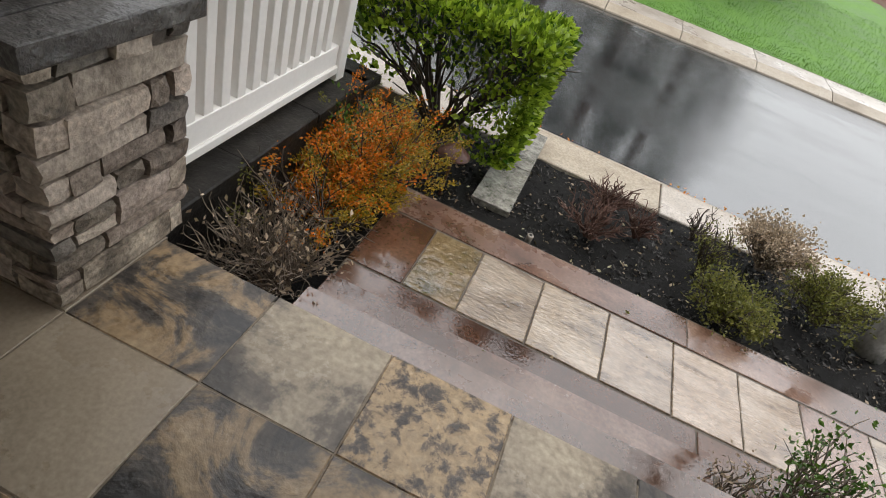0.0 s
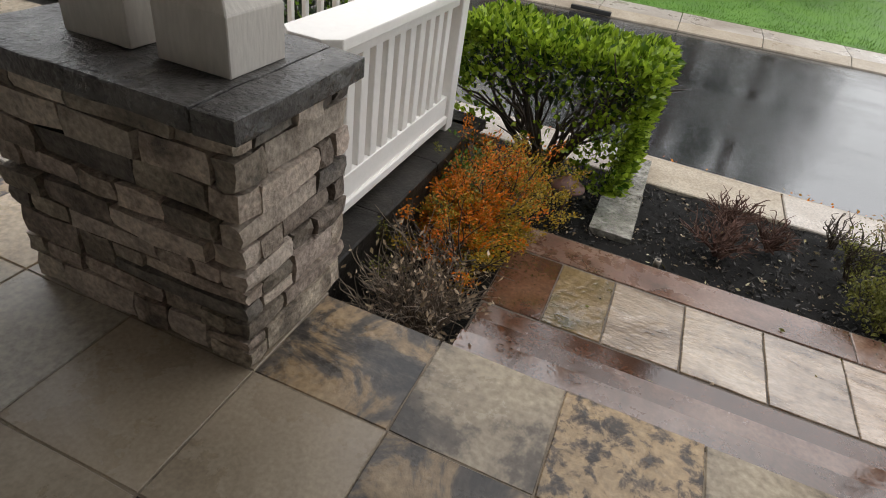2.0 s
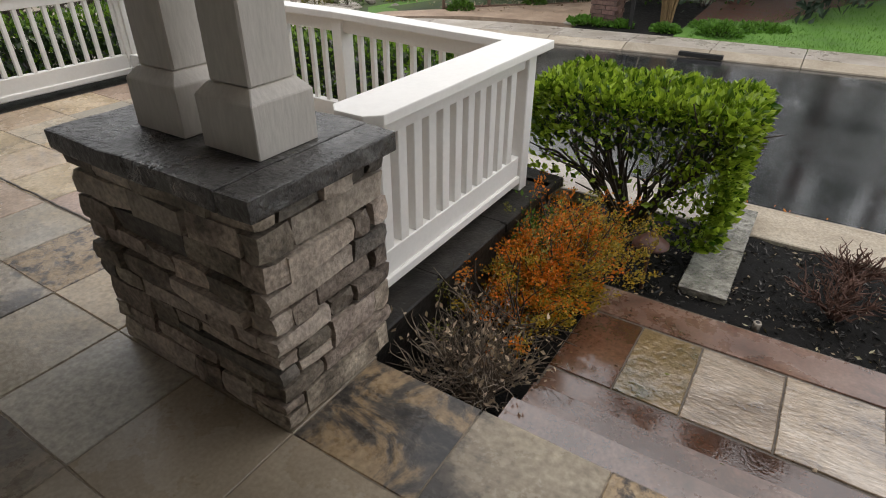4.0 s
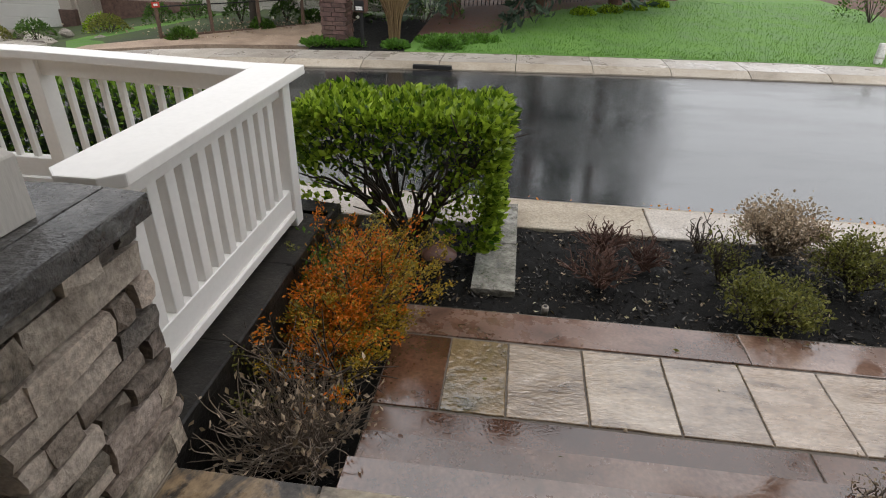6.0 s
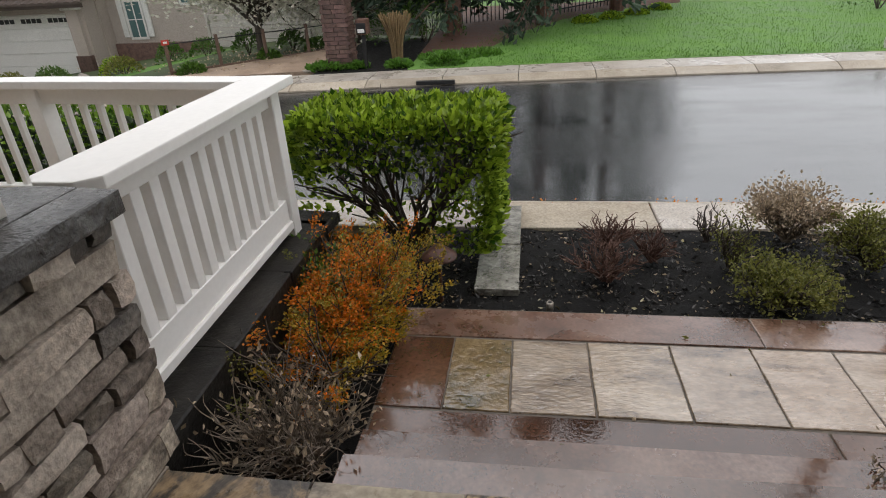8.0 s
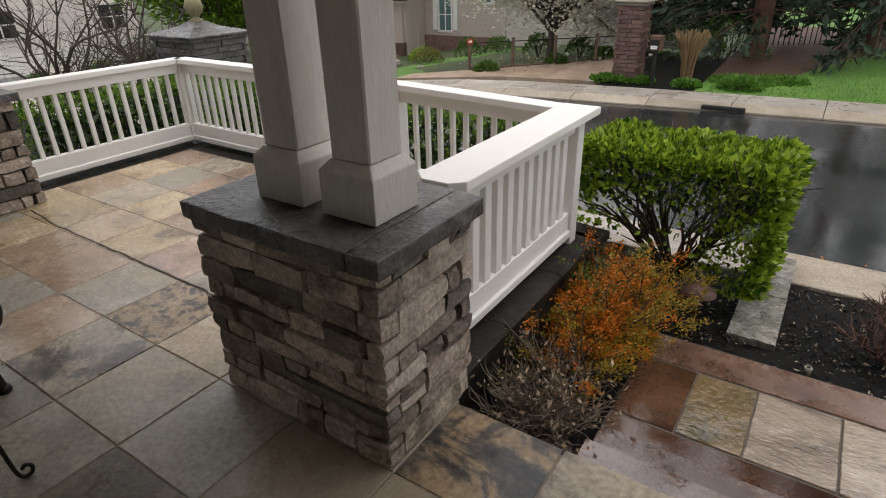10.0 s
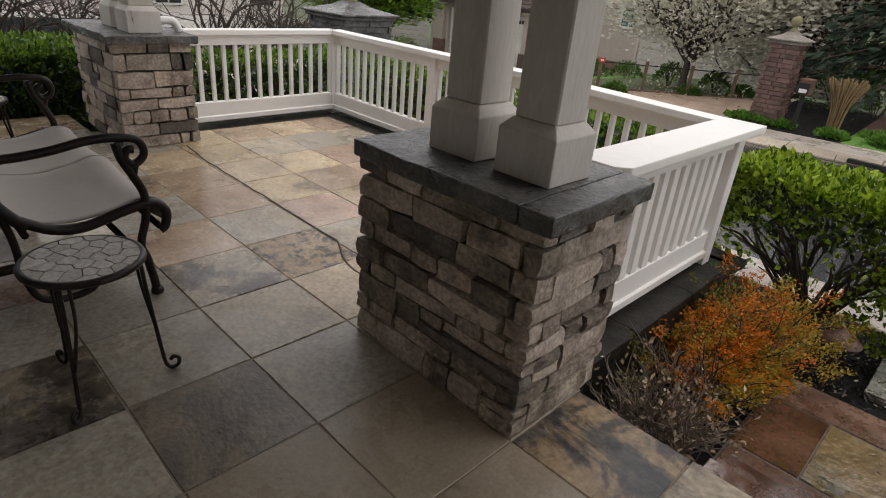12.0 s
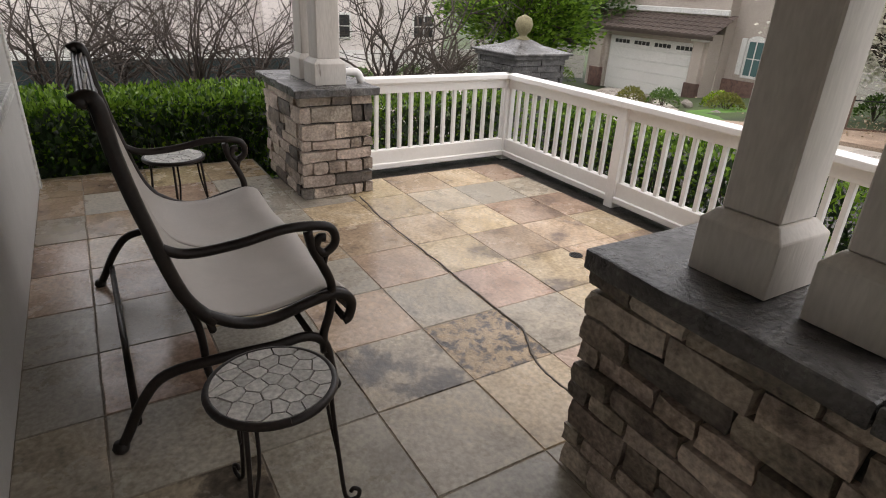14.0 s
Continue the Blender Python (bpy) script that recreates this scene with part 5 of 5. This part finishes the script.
for k in range(5):
    part("door_panel", block((-18.6, 17.83, HZ + .05 + k * .42), (-14.5, 17.852, HZ + .44 + k * .42), .01), WHITE, gd)
for i in range(4):
    for k in range(4):
        x0 = -18.35 + i * 1.03 + k * .2
        part("door_pane", block((x0, 17.815, -.08), (x0 + .16, 17.832, .06)), GLASSDARK, gd)
for xa, xb in ((-19.35, -18.75), (-14.4, -13.85)):
    part("pier", block((xa, 17.5, HZ), (xb, 17.72, -1.15), .01), BRICK, h1, "brown brick pier base")
    part("pier_shaft", block((xa + .06, 17.55, -1.15), (xb - .06, 17.72, .3)), HOUSE, h1)
    part("pier_cap", block((xa - .03, 17.47, .3), (xb + .03, 17.74, .42), .02), WHITE, h1)


def tile_roof(parent, x0, x1, y0, z0, y1, z1, rows):
    rf = part("roof", block((x0, y0 + .05, z0 - .12), (x1, y0 + .1, z0 + .02)), ROOF, parent)
    for k in range(rows):
        t0, t1 = k / rows, (k + 1.25) / rows
        ya, za, yb, zb = y0 + (y1 - y0) * t0, z0 + (z1 - z0) * t0, y0 + (y1 - y0) * t1, z0 + (z1 - z0) * t1
        bm = bmesh.new()
        n = int((x1 - x0) / .3)
        vs_ = []
        for i in range(n * 4 + 1):
            x = x0 + (x1 - x0) * i / (n * 4)
            w = .035 * abs(math.sin(math.pi * i / 4))
            vs_.append((bm.verts.new((x, ya, za + w + .04)), bm.verts.new((x, yb, zb + w)), bm.verts.new((x, ya, za - .02))))
        for a, b in zip(vs_, vs_[1:]):
            bm.faces.new((a[0], b[0], b[1], a[1]))
            bm.faces.new((a[2], b[2], b[0], a[0]))
        part("tile_course", bm, ROOF, rf)


tile_roof(h1, -20.0, -13.45, 17.25, .5, 18.5, 1.15, 5)
tile_roof(h1, -20.0, -9.6, 17.9, 4.15, 21, 5.6, 7)
for k, xw in enumerate((-18.3, -15.6)):
    window_of(h1, xw, 18.4, 1.75, .95, 1.2, k == 1)
    for s in (-.85, .85):
        part("corbel", block((xw + s - .18, 18.28, 2.35), (xw + s + .18, 18.41, 2.6), .03), WHITE, h1)
part("belt_course", block((-19.75, 18.3, 1.18), (-13.7, 18.41, 1.38), .02), WHITE, h1)
window_of(h1, -12.75, 18.9, -.75, .55, 1.15, True, True)
window_of(h1, -10.6, 18.9, .3, .6, 1.3, True)
part("base_course", block((-13.74, 18.78, HZ), (-9.88, 18.9, -.95), .01), BRICK, h1, "brown brick base course")
ldrive = thing("concrete_drive", "wet grey concrete drive to the garage", "drive")
bm = bmesh.new()
vs_ = [bm.verts.new(c) for c in ((-18.9, 17.7, HZ + .06), (-14.2, 17.7, HZ + .06), (-10.6, 11.0, -1.02), (-14.6, 11.6, -1.3))]
bm.faces.new(vs_)
lo_ = [bm.verts.new(v.co - Vector((0, 0, .3))) for v in vs_]
for i in range(4):
    bm.faces.new((vs_[i], lo_[i], lo_[(i + 1) % 4], vs_[(i + 1) % 4]))
part("slab", bm, CONCRETE, ldrive)

h2 = thing("house", "pale pink rendered house with white window trim", "house")
part("wall", block((-33, 5.0, -3), (-26, 13.5, 5.5)), HOUSEPALE, h2)
part("wing", block((-33, -6, -3), (-27, 4.99, 3.5)), HOUSEPALE, h2)
m = Matrix.Translation((-26, 5.0, 0)) @ Matrix.Rotation(math.pi / 2, 4, "Z")
for i, (u, z, w, h) in enumerate(((7.4, -.5, 1.0, .9), (4.3, 1.7, 1.5, 1.3), (7.3, 1.4, 1.5, 1.3), (1.2, 1.7, 1.2, 1.2), (3.2, -.5, 1.0, .9))):
    w_ob = part("window", block((u - w / 2 - .1, -.06, z - .1), (u + w / 2 + .1, -.01, z + h + .1), .008, m), WHITE, h2)
    part("glass", block((u - w / 2, -.075, z), (u + w / 2, -.062, z + h), 0, m), GLASSDARK, w_ob)
    part("muntin", block((u - .025, -.09, z), (u + .025, -.076, z + h), 0, m), WHITE, w_ob)
    part("muntin", block((u - w / 2, -.089, z + h / 2 - .02), (u + w / 2, -.0765, z + h / 2 + .02), 0, m), WHITE, w_ob)
bm = bmesh.new()
poly_prism(bm, [(-33.5, 4.5), (-25.5, 4.5), (-25.5, 14), (-33.5, 14)], 5.5, 5.75)
part("roof", bm, ROOF, h2)
wf = thing("white_fence", "long white board fence before the pale house", "fence")
for i in range(9):
    a = Vector((-21.0 + .05 * i, -4 + 2.0 * i, -1.75))
    for k in range(5):
        part("board", block((a.x - .02, a.y + .06, a.z + .05 + .24 * k), (a.x + .02, a.y + 1.94, a.z + .275 + .24 * k)), WHITE, wf)
    part("post", block((a.x - .07, a.y - .06, a.z - .3), (a.x + .07, a.y + .06, a.z + 1.35)), WHITE, wf)

# black railings behind the conifers, far green field with rails
iron = thing("iron_fence", "black metal picket fence under the conifers", "fence")
for i in range(70):
    x = -2.2 + i * .1
    part("picket", block((x - .01, 13.9 + .06 * i - .01, -.5 + .008 * i), (x + .01, 13.9 + .06 * i + .01, .68 + .008 * i)), BLACK, iron)
m = Matrix.Translation((-2.2, 13.9, -.5)) @ Matrix.Rotation(math.atan2(.6, 1), 4, "Z")
for z in (.12, 1.02):
    part("rail", block((0, -.015, z), (8.1, .015, z + .03), 0, m @ Matrix.Rotation(-.068, 4, "Y")), BLACK, iron)
rail2 = thing("field_fence", "black post and rail fence across the green field", "fence")
for i in range(8):
    part("post", block((-5.5 + 1.6 * i, 21 + .3 * i, -.6), (-5.42 + 1.6 * i, 21.08 + .3 * i, 1.25)), BLACK, rail2)
m = Matrix.Translation((-5.5, 21.04, 0)) @ Matrix.Rotation(math.atan2(.3, 1.6), 4, "Z")
part("rail", block((0, -.03, 1.1), (11.5, .03, 1.17), 0, m), BLACK, rail2)
fieldm = bmesh.new()
poly_prism(fieldm, [(-12, 23), (14, 23), (20, 60), (-20, 60)], .35, .5)
for v in fieldm.verts:
    v.co.z += .06 * (v.co.y - 23)
tagged(part("far_field", fieldm, LAWN), "bright green playing field beyond the fences", "field", kind="structure")

# bark bed, ground-cover clumps, boulders and garden shrubs
strip("bark_bed", BARKMULCH, lambda x: 10.6 + 1.15 * max(0, x + 1.3) + (0.0 if x > -1.4 else .4 * (-1.4 - x)), lambda x: 17.5, -.40, -.1, -2.0, 4.4, .3, "red-brown bark bed under the conifers", "planting bed", .05)
strip("soil_bed", MULCH, lambda x: far_edge(x) + 1.0, lambda x: 13.0, -.466, -.40, -3.7, -1.95, .3, "dark soil bed round the mailbox", "planting bed", .05)
strip("shrub_bank", BARKMULCH, lambda x: far_edge(x) + 1.0 + max(0, 9.5 - x) * 2.2, lambda x: 24.0, -.46, .1, 6.4, 16, .3, "brown mulch bank with low shrubs", "planting bed", .05)


def clump(name, label, at, rx, ry, h, n, size, mat, seed, group=""):
    r = random.Random(seed)
    ob = thing(name, label, "plant", at, 0, group)
    sp = []
    for _ in range(n):
        a, q, t = r.uniform(0, 6.283), math.sqrt(r.random()), r.random()
        up_ = h * math.sqrt(max(0, 1 - q * q)) * (1 - .35 * t)
        p = Vector((rx * q * math.cos(a), ry * q * math.sin(a), up_ + .03 * noise.noise((a * 3, q * 5, seed))))
        sp.append((p, (p.x / rx, p.y / ry, .6)))
    bm = bmesh.new()
    for _ in range(8):
        a = r.uniform(0, 6.283)
        tube(bm, [(0, 0, -.05), (rx * .35 * math.cos(a), ry * .35 * math.sin(a), h * .5), (rx * .6 * math.cos(a), ry * .6 * math.sin(a), h * .75)], [.012, .009, .005], 4)
    part("branchwork", bm, TWIG, ob)
    leaves("foliage", sp, size, mat, r, ob, 0, .5)


for i, (x, y, rx, h) in enumerate(((-1.75, 9.6, .22, .1), (-.95, 10.3, .55, .12), (-.9, 9.75, .32, .2), (-.35, 10.6, .45, .1), (-3.1, 9.55, .4, .1), (-2.55, 9.6, .2, .08))):
    clump("grassy_clump", "bright green grassy ground cover beside the kerb", (x - .45, y + .1, -.47), rx, rx * .7, h, 700, .09, GRASS, 70 + i, "ground cover clumps")
for i, (x, y, z, rx, h, mt) in enumerate(((-5.9, 9.9, -.66, .3, .36, DEEP), (-4.9, 11.4, -.64, .28, .34, DEEP), (-4.3, 12.9, -.62, .3, .35, DEEP), (-6.4, 13.6, -.7, .4, .6, DEEP), (-5.2, 13.6, -.62, .36, .5, DEEP),
                                          (-11.0, 14.6, -1.4, .5, .6, GREEN), (-9.6, 15.2, -1.2, .45, .7, DEEP), (-11.9, 13.2, -1.35, .5, .55, DEEP), (-12.6, 12.6, -1.35, .45, .5, OLIVE), (-10.2, 13.8, -1.2, .5, .5, OLIVE), (-8.8, 15.8, -1.1, .5, .6, DEEP),
                                          (-1.6, 12.6, -.45, .9, 1.0, DEEP), (-2.4, 12.9, -.5, .8, .95, DEEP), (-17, 5.6, -1.2, .5, .5, DEEP), (-17.6, 3.6, -1.2, .5, .5, DEEP), (-17.2, 7.4, -1.2, .5, .55, DEEP), (-16.6, 1.2, -1.1, .6, .5, OLIVE),
                                          (7.9, 11.6, -.46, .4, .3, GREEN), (8.6, 12.8, -.4, .5, .35, OLIVE), (9.3, 13.0, -.4, .7, .8, GREEN), (8.3, 14.8, -.3, .8, .9, DEEP), (7.2, 11.2, -.46, .3, .2, GREEN), (10.0, 11.6, -.45, .6, .7, OLIVE),
                                          (1.5, 14.3, -.38, .3, .22, GREEN), (2.2, 14.8, -.36, .3, .2, GREEN), (2.9, 15.4, -.35, .3, .22, GREEN), (3.6, 16.1, -.33, .3, .22, GREEN), (-20.5, 14.0, -1.8, 1.3, 1.1, DEEP), (-22.5, 12.2, -1.8, 1.4, 1.2, DEEP), (-19.6, 15.8, -1.8, .8, .7, MIDGREEN), (-15.2, 9.4, -1.5, 1.0, .8, DEEP), (-17.2, 10.2, -1.6, 1.2, 1.0, DEEP), (-13.4, 8.2, -1.4, .7, .6, DEEP), (-20.4, 10.4, -1.7, 1.4, 1.3, DEEP))):
    clump("garden_shrub", "rounded green garden shrub across the street", (x - .55 if x < 0 else x, y, z), rx, rx * .9, h, 800, .075, mt, 90 + i, "garden shrubs")
r = random.Random(44)
for i in range(12):
    s = r.uniform(.16, .5)
    ob = new("boulder", rough_stone("boulder", (s, s * .8, s * .6), r, ROCK, s * .06, .35))
    ob.matrix_world = pose(-11.4 + r.gauss(0, 1.2), 12.6 + r.gauss(0, .7), -1.2 + r.uniform(-.05, .05), r.uniform(-12, 12), r.uniform(-12, 12), r.uniform(0, 360))
    tagged(ob, "grey-brown garden boulder by the drive", "boulder", "garden boulders")
blades = []
for _ in range(16000):
    x = r.uniform(-1.8, 9)
    y = far_edge(x) + 1.0 + 7.5 * r.random() ** 1.6
    z = -.465 + .715 * (y - far_edge(x) - 1.0) / (29 - far_edge(x))
    blades.append(((x, y, z), (0, 0, 1.4)))
leaves("lawn_grass", blades, .042, GRASS, r, None, -.3, .22)
tagged(bpy.data.objects["lawn_grass"], "short bright green grass blades of the lawn", "grass", kind="stuff")
gravel = [((r.gauss(-5.5, 1.1), r.uniform(9.8, 12.5), -.47), (r.uniform(-1, 1), r.uniform(-1, 1), .1)) for _ in range(500)]
leaves("drive_gravel", gravel, .06, DRY, r, None, .5, .7)
tagged(bpy.data.objects["drive_gravel"], "pale stones strewn over the earth drive", "gravel", kind="stuff")


# ---- flags, steps and path ----
def flag(parent, x0, x1, y0, y1, z, mat, rng, thick=.05, gap=.0025, wear=.004):
    """One flagstone with uneven arrises."""
    bm = bmesh.new()
    pts = []
    for (ax, ay), (bx, by) in (((x0, y0), (x1, y0)), ((x1, y0), (x1, y1)), ((x1, y1), (x0, y1)), ((x0, y1), (x0, y0))):
        for k in range(4):
            t = k / 4
            pts.append((ax + (bx - ax) * t + rng.uniform(-wear, wear) * .5, ay + (by - ay) * t + rng.uniform(-wear, wear) * .5))
    cx, cy = (x0 + x1) / 2, (y0 + y1) / 2
    inner = [(cx + (x - cx) * (1 - 2 * gap / (x1 - x0)), cy + (y - cy) * (1 - 2 * gap / (y1 - y0))) for x, y in pts]
    top = [(cx + (x - cx) * (1 - .007 / (x1 - x0)), cy + (y - cy) * (1 - .007 / (y1 - y0))) for x, y in inner]
    lo = [bm.verts.new((x - cx, y - cy, -thick)) for x, y in inner]
    mid = [bm.verts.new((x - cx, y - cy, -.004)) for x, y in inner]
    hi = [bm.verts.new((x - cx, y - cy, 0)) for x, y in top]
    k = len(pts)
    for a, b in ((lo, mid), (mid, hi)):
        for i in range(k):
            bm.faces.new((a[i], a[(i + 1) % k], b[(i + 1) % k], b[i]))
    bm.faces.new(hi)
    ob = part("flagstone", bm, mat, parent)
    ob.matrix_local = pose(cx, cy, z + rng.uniform(-.0015, .0015), rng.uniform(-.12, .12), rng.uniform(-.12, .12), 0)
    return ob


rng = random.Random(21)
floor = thing("floor", "mottled tan, grey and charcoal stone flags on the porch", "floor", kind="structure")
XL = [-6.25, -5.72, -5.24, -4.77, -4.29, -3.81, -3.34, -2.865, -2.389, -1.905, -1.43, -.93, -.4575, 0, .4575, .915, 1.37, 1.83]
YL = [-2.12, -1.83, -1.36, -.89, -.42, .03, .475, .935, 1.395, 1.63]
fixed = {(-.93, -.42): OCHRE, (-.4575, -.42): PATCHY, (0, -.42): SPOTTED, (.4575, -.42): PATCHY, (.915, -.42): OCHRE,
         (-.93, -.89): SMOOTH, (-.4575, -.89): OCHRE, (0, -.89): OCHRE, (.4575, -.89): OCHRE,
         (-1.43, -.89): SMOOTH, (-1.43, -1.36): SMOOTH, (-1.905, -.89): SMOOTHTAN, (-1.43, -.42): SMOOTH, (-1.905, -.42): SMOOTHTAN,
         (-1.905, -1.36): CHARCOAL, (-2.389, -.89): SLATE, (-2.389, -1.36): SMOOTHTAN, (-2.389, -1.83): PATCHY, (-1.905, -1.83): SMOOTHTAN,
         (-2.865, -.89): PATCHY, (-2.865, -.42): SPOTTED, (-2.389, -.42): TAN, (-3.34, -.89): TAN, (-3.34, -.42): SLATE, (-3.81, -.42): ROSE,
         (-2.865, -1.36): SMOOTHTAN, (-3.34, -1.36): SMOOTHTAN, (-2.389, .03): ROSE, (-2.865, .03): SLATE, (-3.34, .03): ROSE, (-4.29, -.42): ROSE, (-3.81, .03): TAN, (-4.77, -.42): TAN}
for yi, (ya, yb) in enumerate(zip(YL, YL[1:])):
    for xa, xb in zip(XL, XL[1:]):
        if ya >= .01 and (xa > -1.0 or xb > -.9):
            if xa > -1.0:
                continue
        if ya >= .01 and xa < -5.5:
            continue
        if xa < -5.5 and ya > -.5:
            continue
        xb2 = min(xb, -1.19) if ya >= .01 else xb
        yb2 = yb if xa < -1.0 or ya > -.1 else min(yb, .012)
        if ya >= 1.39:
            yb2 = 1.56 if xb > -1.5 else (1.67 if xb > -2.6 else 1.75)
        mat = fixed.get((xa, ya)) or rng.choice([TAN, SMOOTHTAN, ROSE, TAN, SLATE, TAN] if ya > -.1 else [SMOOTH, OCHRE, SLATE, SMOOTHTAN, SMOOTH, TAN] if xa > -3.2 else [TAN, ROSE, SMOOTHTAN, SMOOTHTAN, SMOOTH])
        flag(floor, xa, xb2, ya, yb2, 0, mat, rng)

crack = bmesh.new()
way = spline([(-4.86, .10, 0), (-4.40, .055, 0), (-3.80, .05, 0), (-3.34, .045, 0), (-2.85, .04, 0), (-2.62, .03, 0), (-2.43, -.06, 0), (-2.24, -.105, 0), (-2.10, -.10, 0), (-1.86, -.16, 0)], 9)
for k, p in enumerate(way):
    p.y += .010 * noise.noise((p.x * 7, 0, 0)) + .005 * noise.noise((p.x * 31, 2, 0))
rows = []
for k, p in enumerate(way):
    d = (way[min(k + 1, len(way) - 1)] - way[max(k - 1, 0)]).normalized()
    side = Vector((-d.y, d.x, 0)) * (.0075 + .004 * noise.noise((p.x * 19, 5, 0)))
    rows.append([crack.verts.new(p + side * q + Vector((0, 0, z))) for q, z in ((-1, .001), (-.4, .0055), (.4, .005), (1, .001))])
for a, b in zip(rows, rows[1:]):
    for k in range(3):
        crack.faces.new((a[k], b[k], b[k + 1], a[k + 1]))
bmesh.ops.recalc_face_normals(crack, faces=crack.faces)
part("mended_crack", crack, GROUT, floor, "dark mortared crack wandering across the flags")
drain_cover = thing("floor_drain", "small round dark drain set in the terrace flags", "drain", (-3.2, .93, .002))
bm = bmesh.new()
lathe(bm, [(.045, 0), (.045, .004), (.036, .005), (.034, .002), (.004, .002)], 18)
part("ring", bm, BLACK, drain_cover)
for q in (-.018, 0, .018):
    part("bar", block((-.03, q - .003, .002), (.03, q + .003, .005)), BLACK, drain_cover)

steps = thing("stone_steps", "wet pink sandstone steps down to the path", "steps", kind="structure")
part("step_core", block((-.445, .0, -.62), (1.42, .47, -.315)), GROUT, steps)
part("step_core", block((-.435, -.005, -.31), (1.43, .225, -.182)), GROUT, steps)
for y0, y1, z, cuts, mats in ((-.01, .25, -.134, [-.455, 1.46], (PINK,)), (.235, .495, -.268, [-.465, 1.36], (REDPINK,))):
    for a, b, m in zip(cuts, cuts[1:], mats):
        flag(steps, a, b, y0, y1, z, m, rng, .045, .002, .004)
for z0, z1, y in ((-.09, -.05, -.012), (-.265, -.18, .222), (-.40, -.315, .468)):
    part("riser", block((-.445, y, z0 - .06), (1.42, y + .02, z1), .003), REDBROWN, steps)
part("porch_edge_riser", block((-.93, -.02, -.6), (1.85, .004, -.052), .003), REDBROWN, steps)

path = thing("path", "wet beige and pink sandstone path flags", "path", kind="structure")
part("path_base", block((-.51, .44, -.64), (4.6, 1.61, -.428)), GROUT, path)
cuts = [-.51, -.20, .10, .475, .87, 1.25, 1.62, 1.97, 2.36, 2.8, 3.2, 3.7, 4.2]
mats = [REDBROWN, WETOCHRE, BEIGE, BEIGE, BEIGE, BEIGE, BEIGE, PINK, BEIGE, PINK, BEIGE, PINK]
for a, b, m in zip(cuts, cuts[1:], mats):
    flag(path, a, b, .795, 1.328, -.42, m, rng, .05, .004)
for a, b, m in zip([-.51, 1.33, 2.6, 3.6], [1.33, 2.6, 3.6, 4.3], [REDPINK, PINK, PINK, PINK]):
    flag(path, a, b, 1.338, 1.60, -.42, m, rng, .05, .004)
for a, b, m in zip([-.50, 1.38, 2.4, 3.4], [1.38, 2.4, 3.4, 4.3], [REDBROWN, REDBROWN, PINK, PINK]):
    flag(path, a, b, .49, .785, -.42, m, rng, .05, .004)
stepping = thing("stepping_slab", "wet slate stepping slabs crossing the mulch bed", "paving slab")
for y0, y1 in ((1.875, 2.48), (2.49, 3.17)):
    flag(stepping, -.15, .125, y0, y1, -.45, WETSLAB, rng, .05, .002)


# ---- hewn stones of the pillars ----
stone_faces(near_pier, -1.80, -.97, -.385, .095, 0, .80, random.Random(17), (LEDGE, LEDGE, PALELEDGE, DARKLEDGE), 11, .098)
stone_faces(far_pier, -5.86, -4.97, -.31, .21, 0, .80, random.Random(23), (LEDGE, PALELEDGE, PALELEDGE, PALELEDGE, DARKLEDGE), 11, .096)
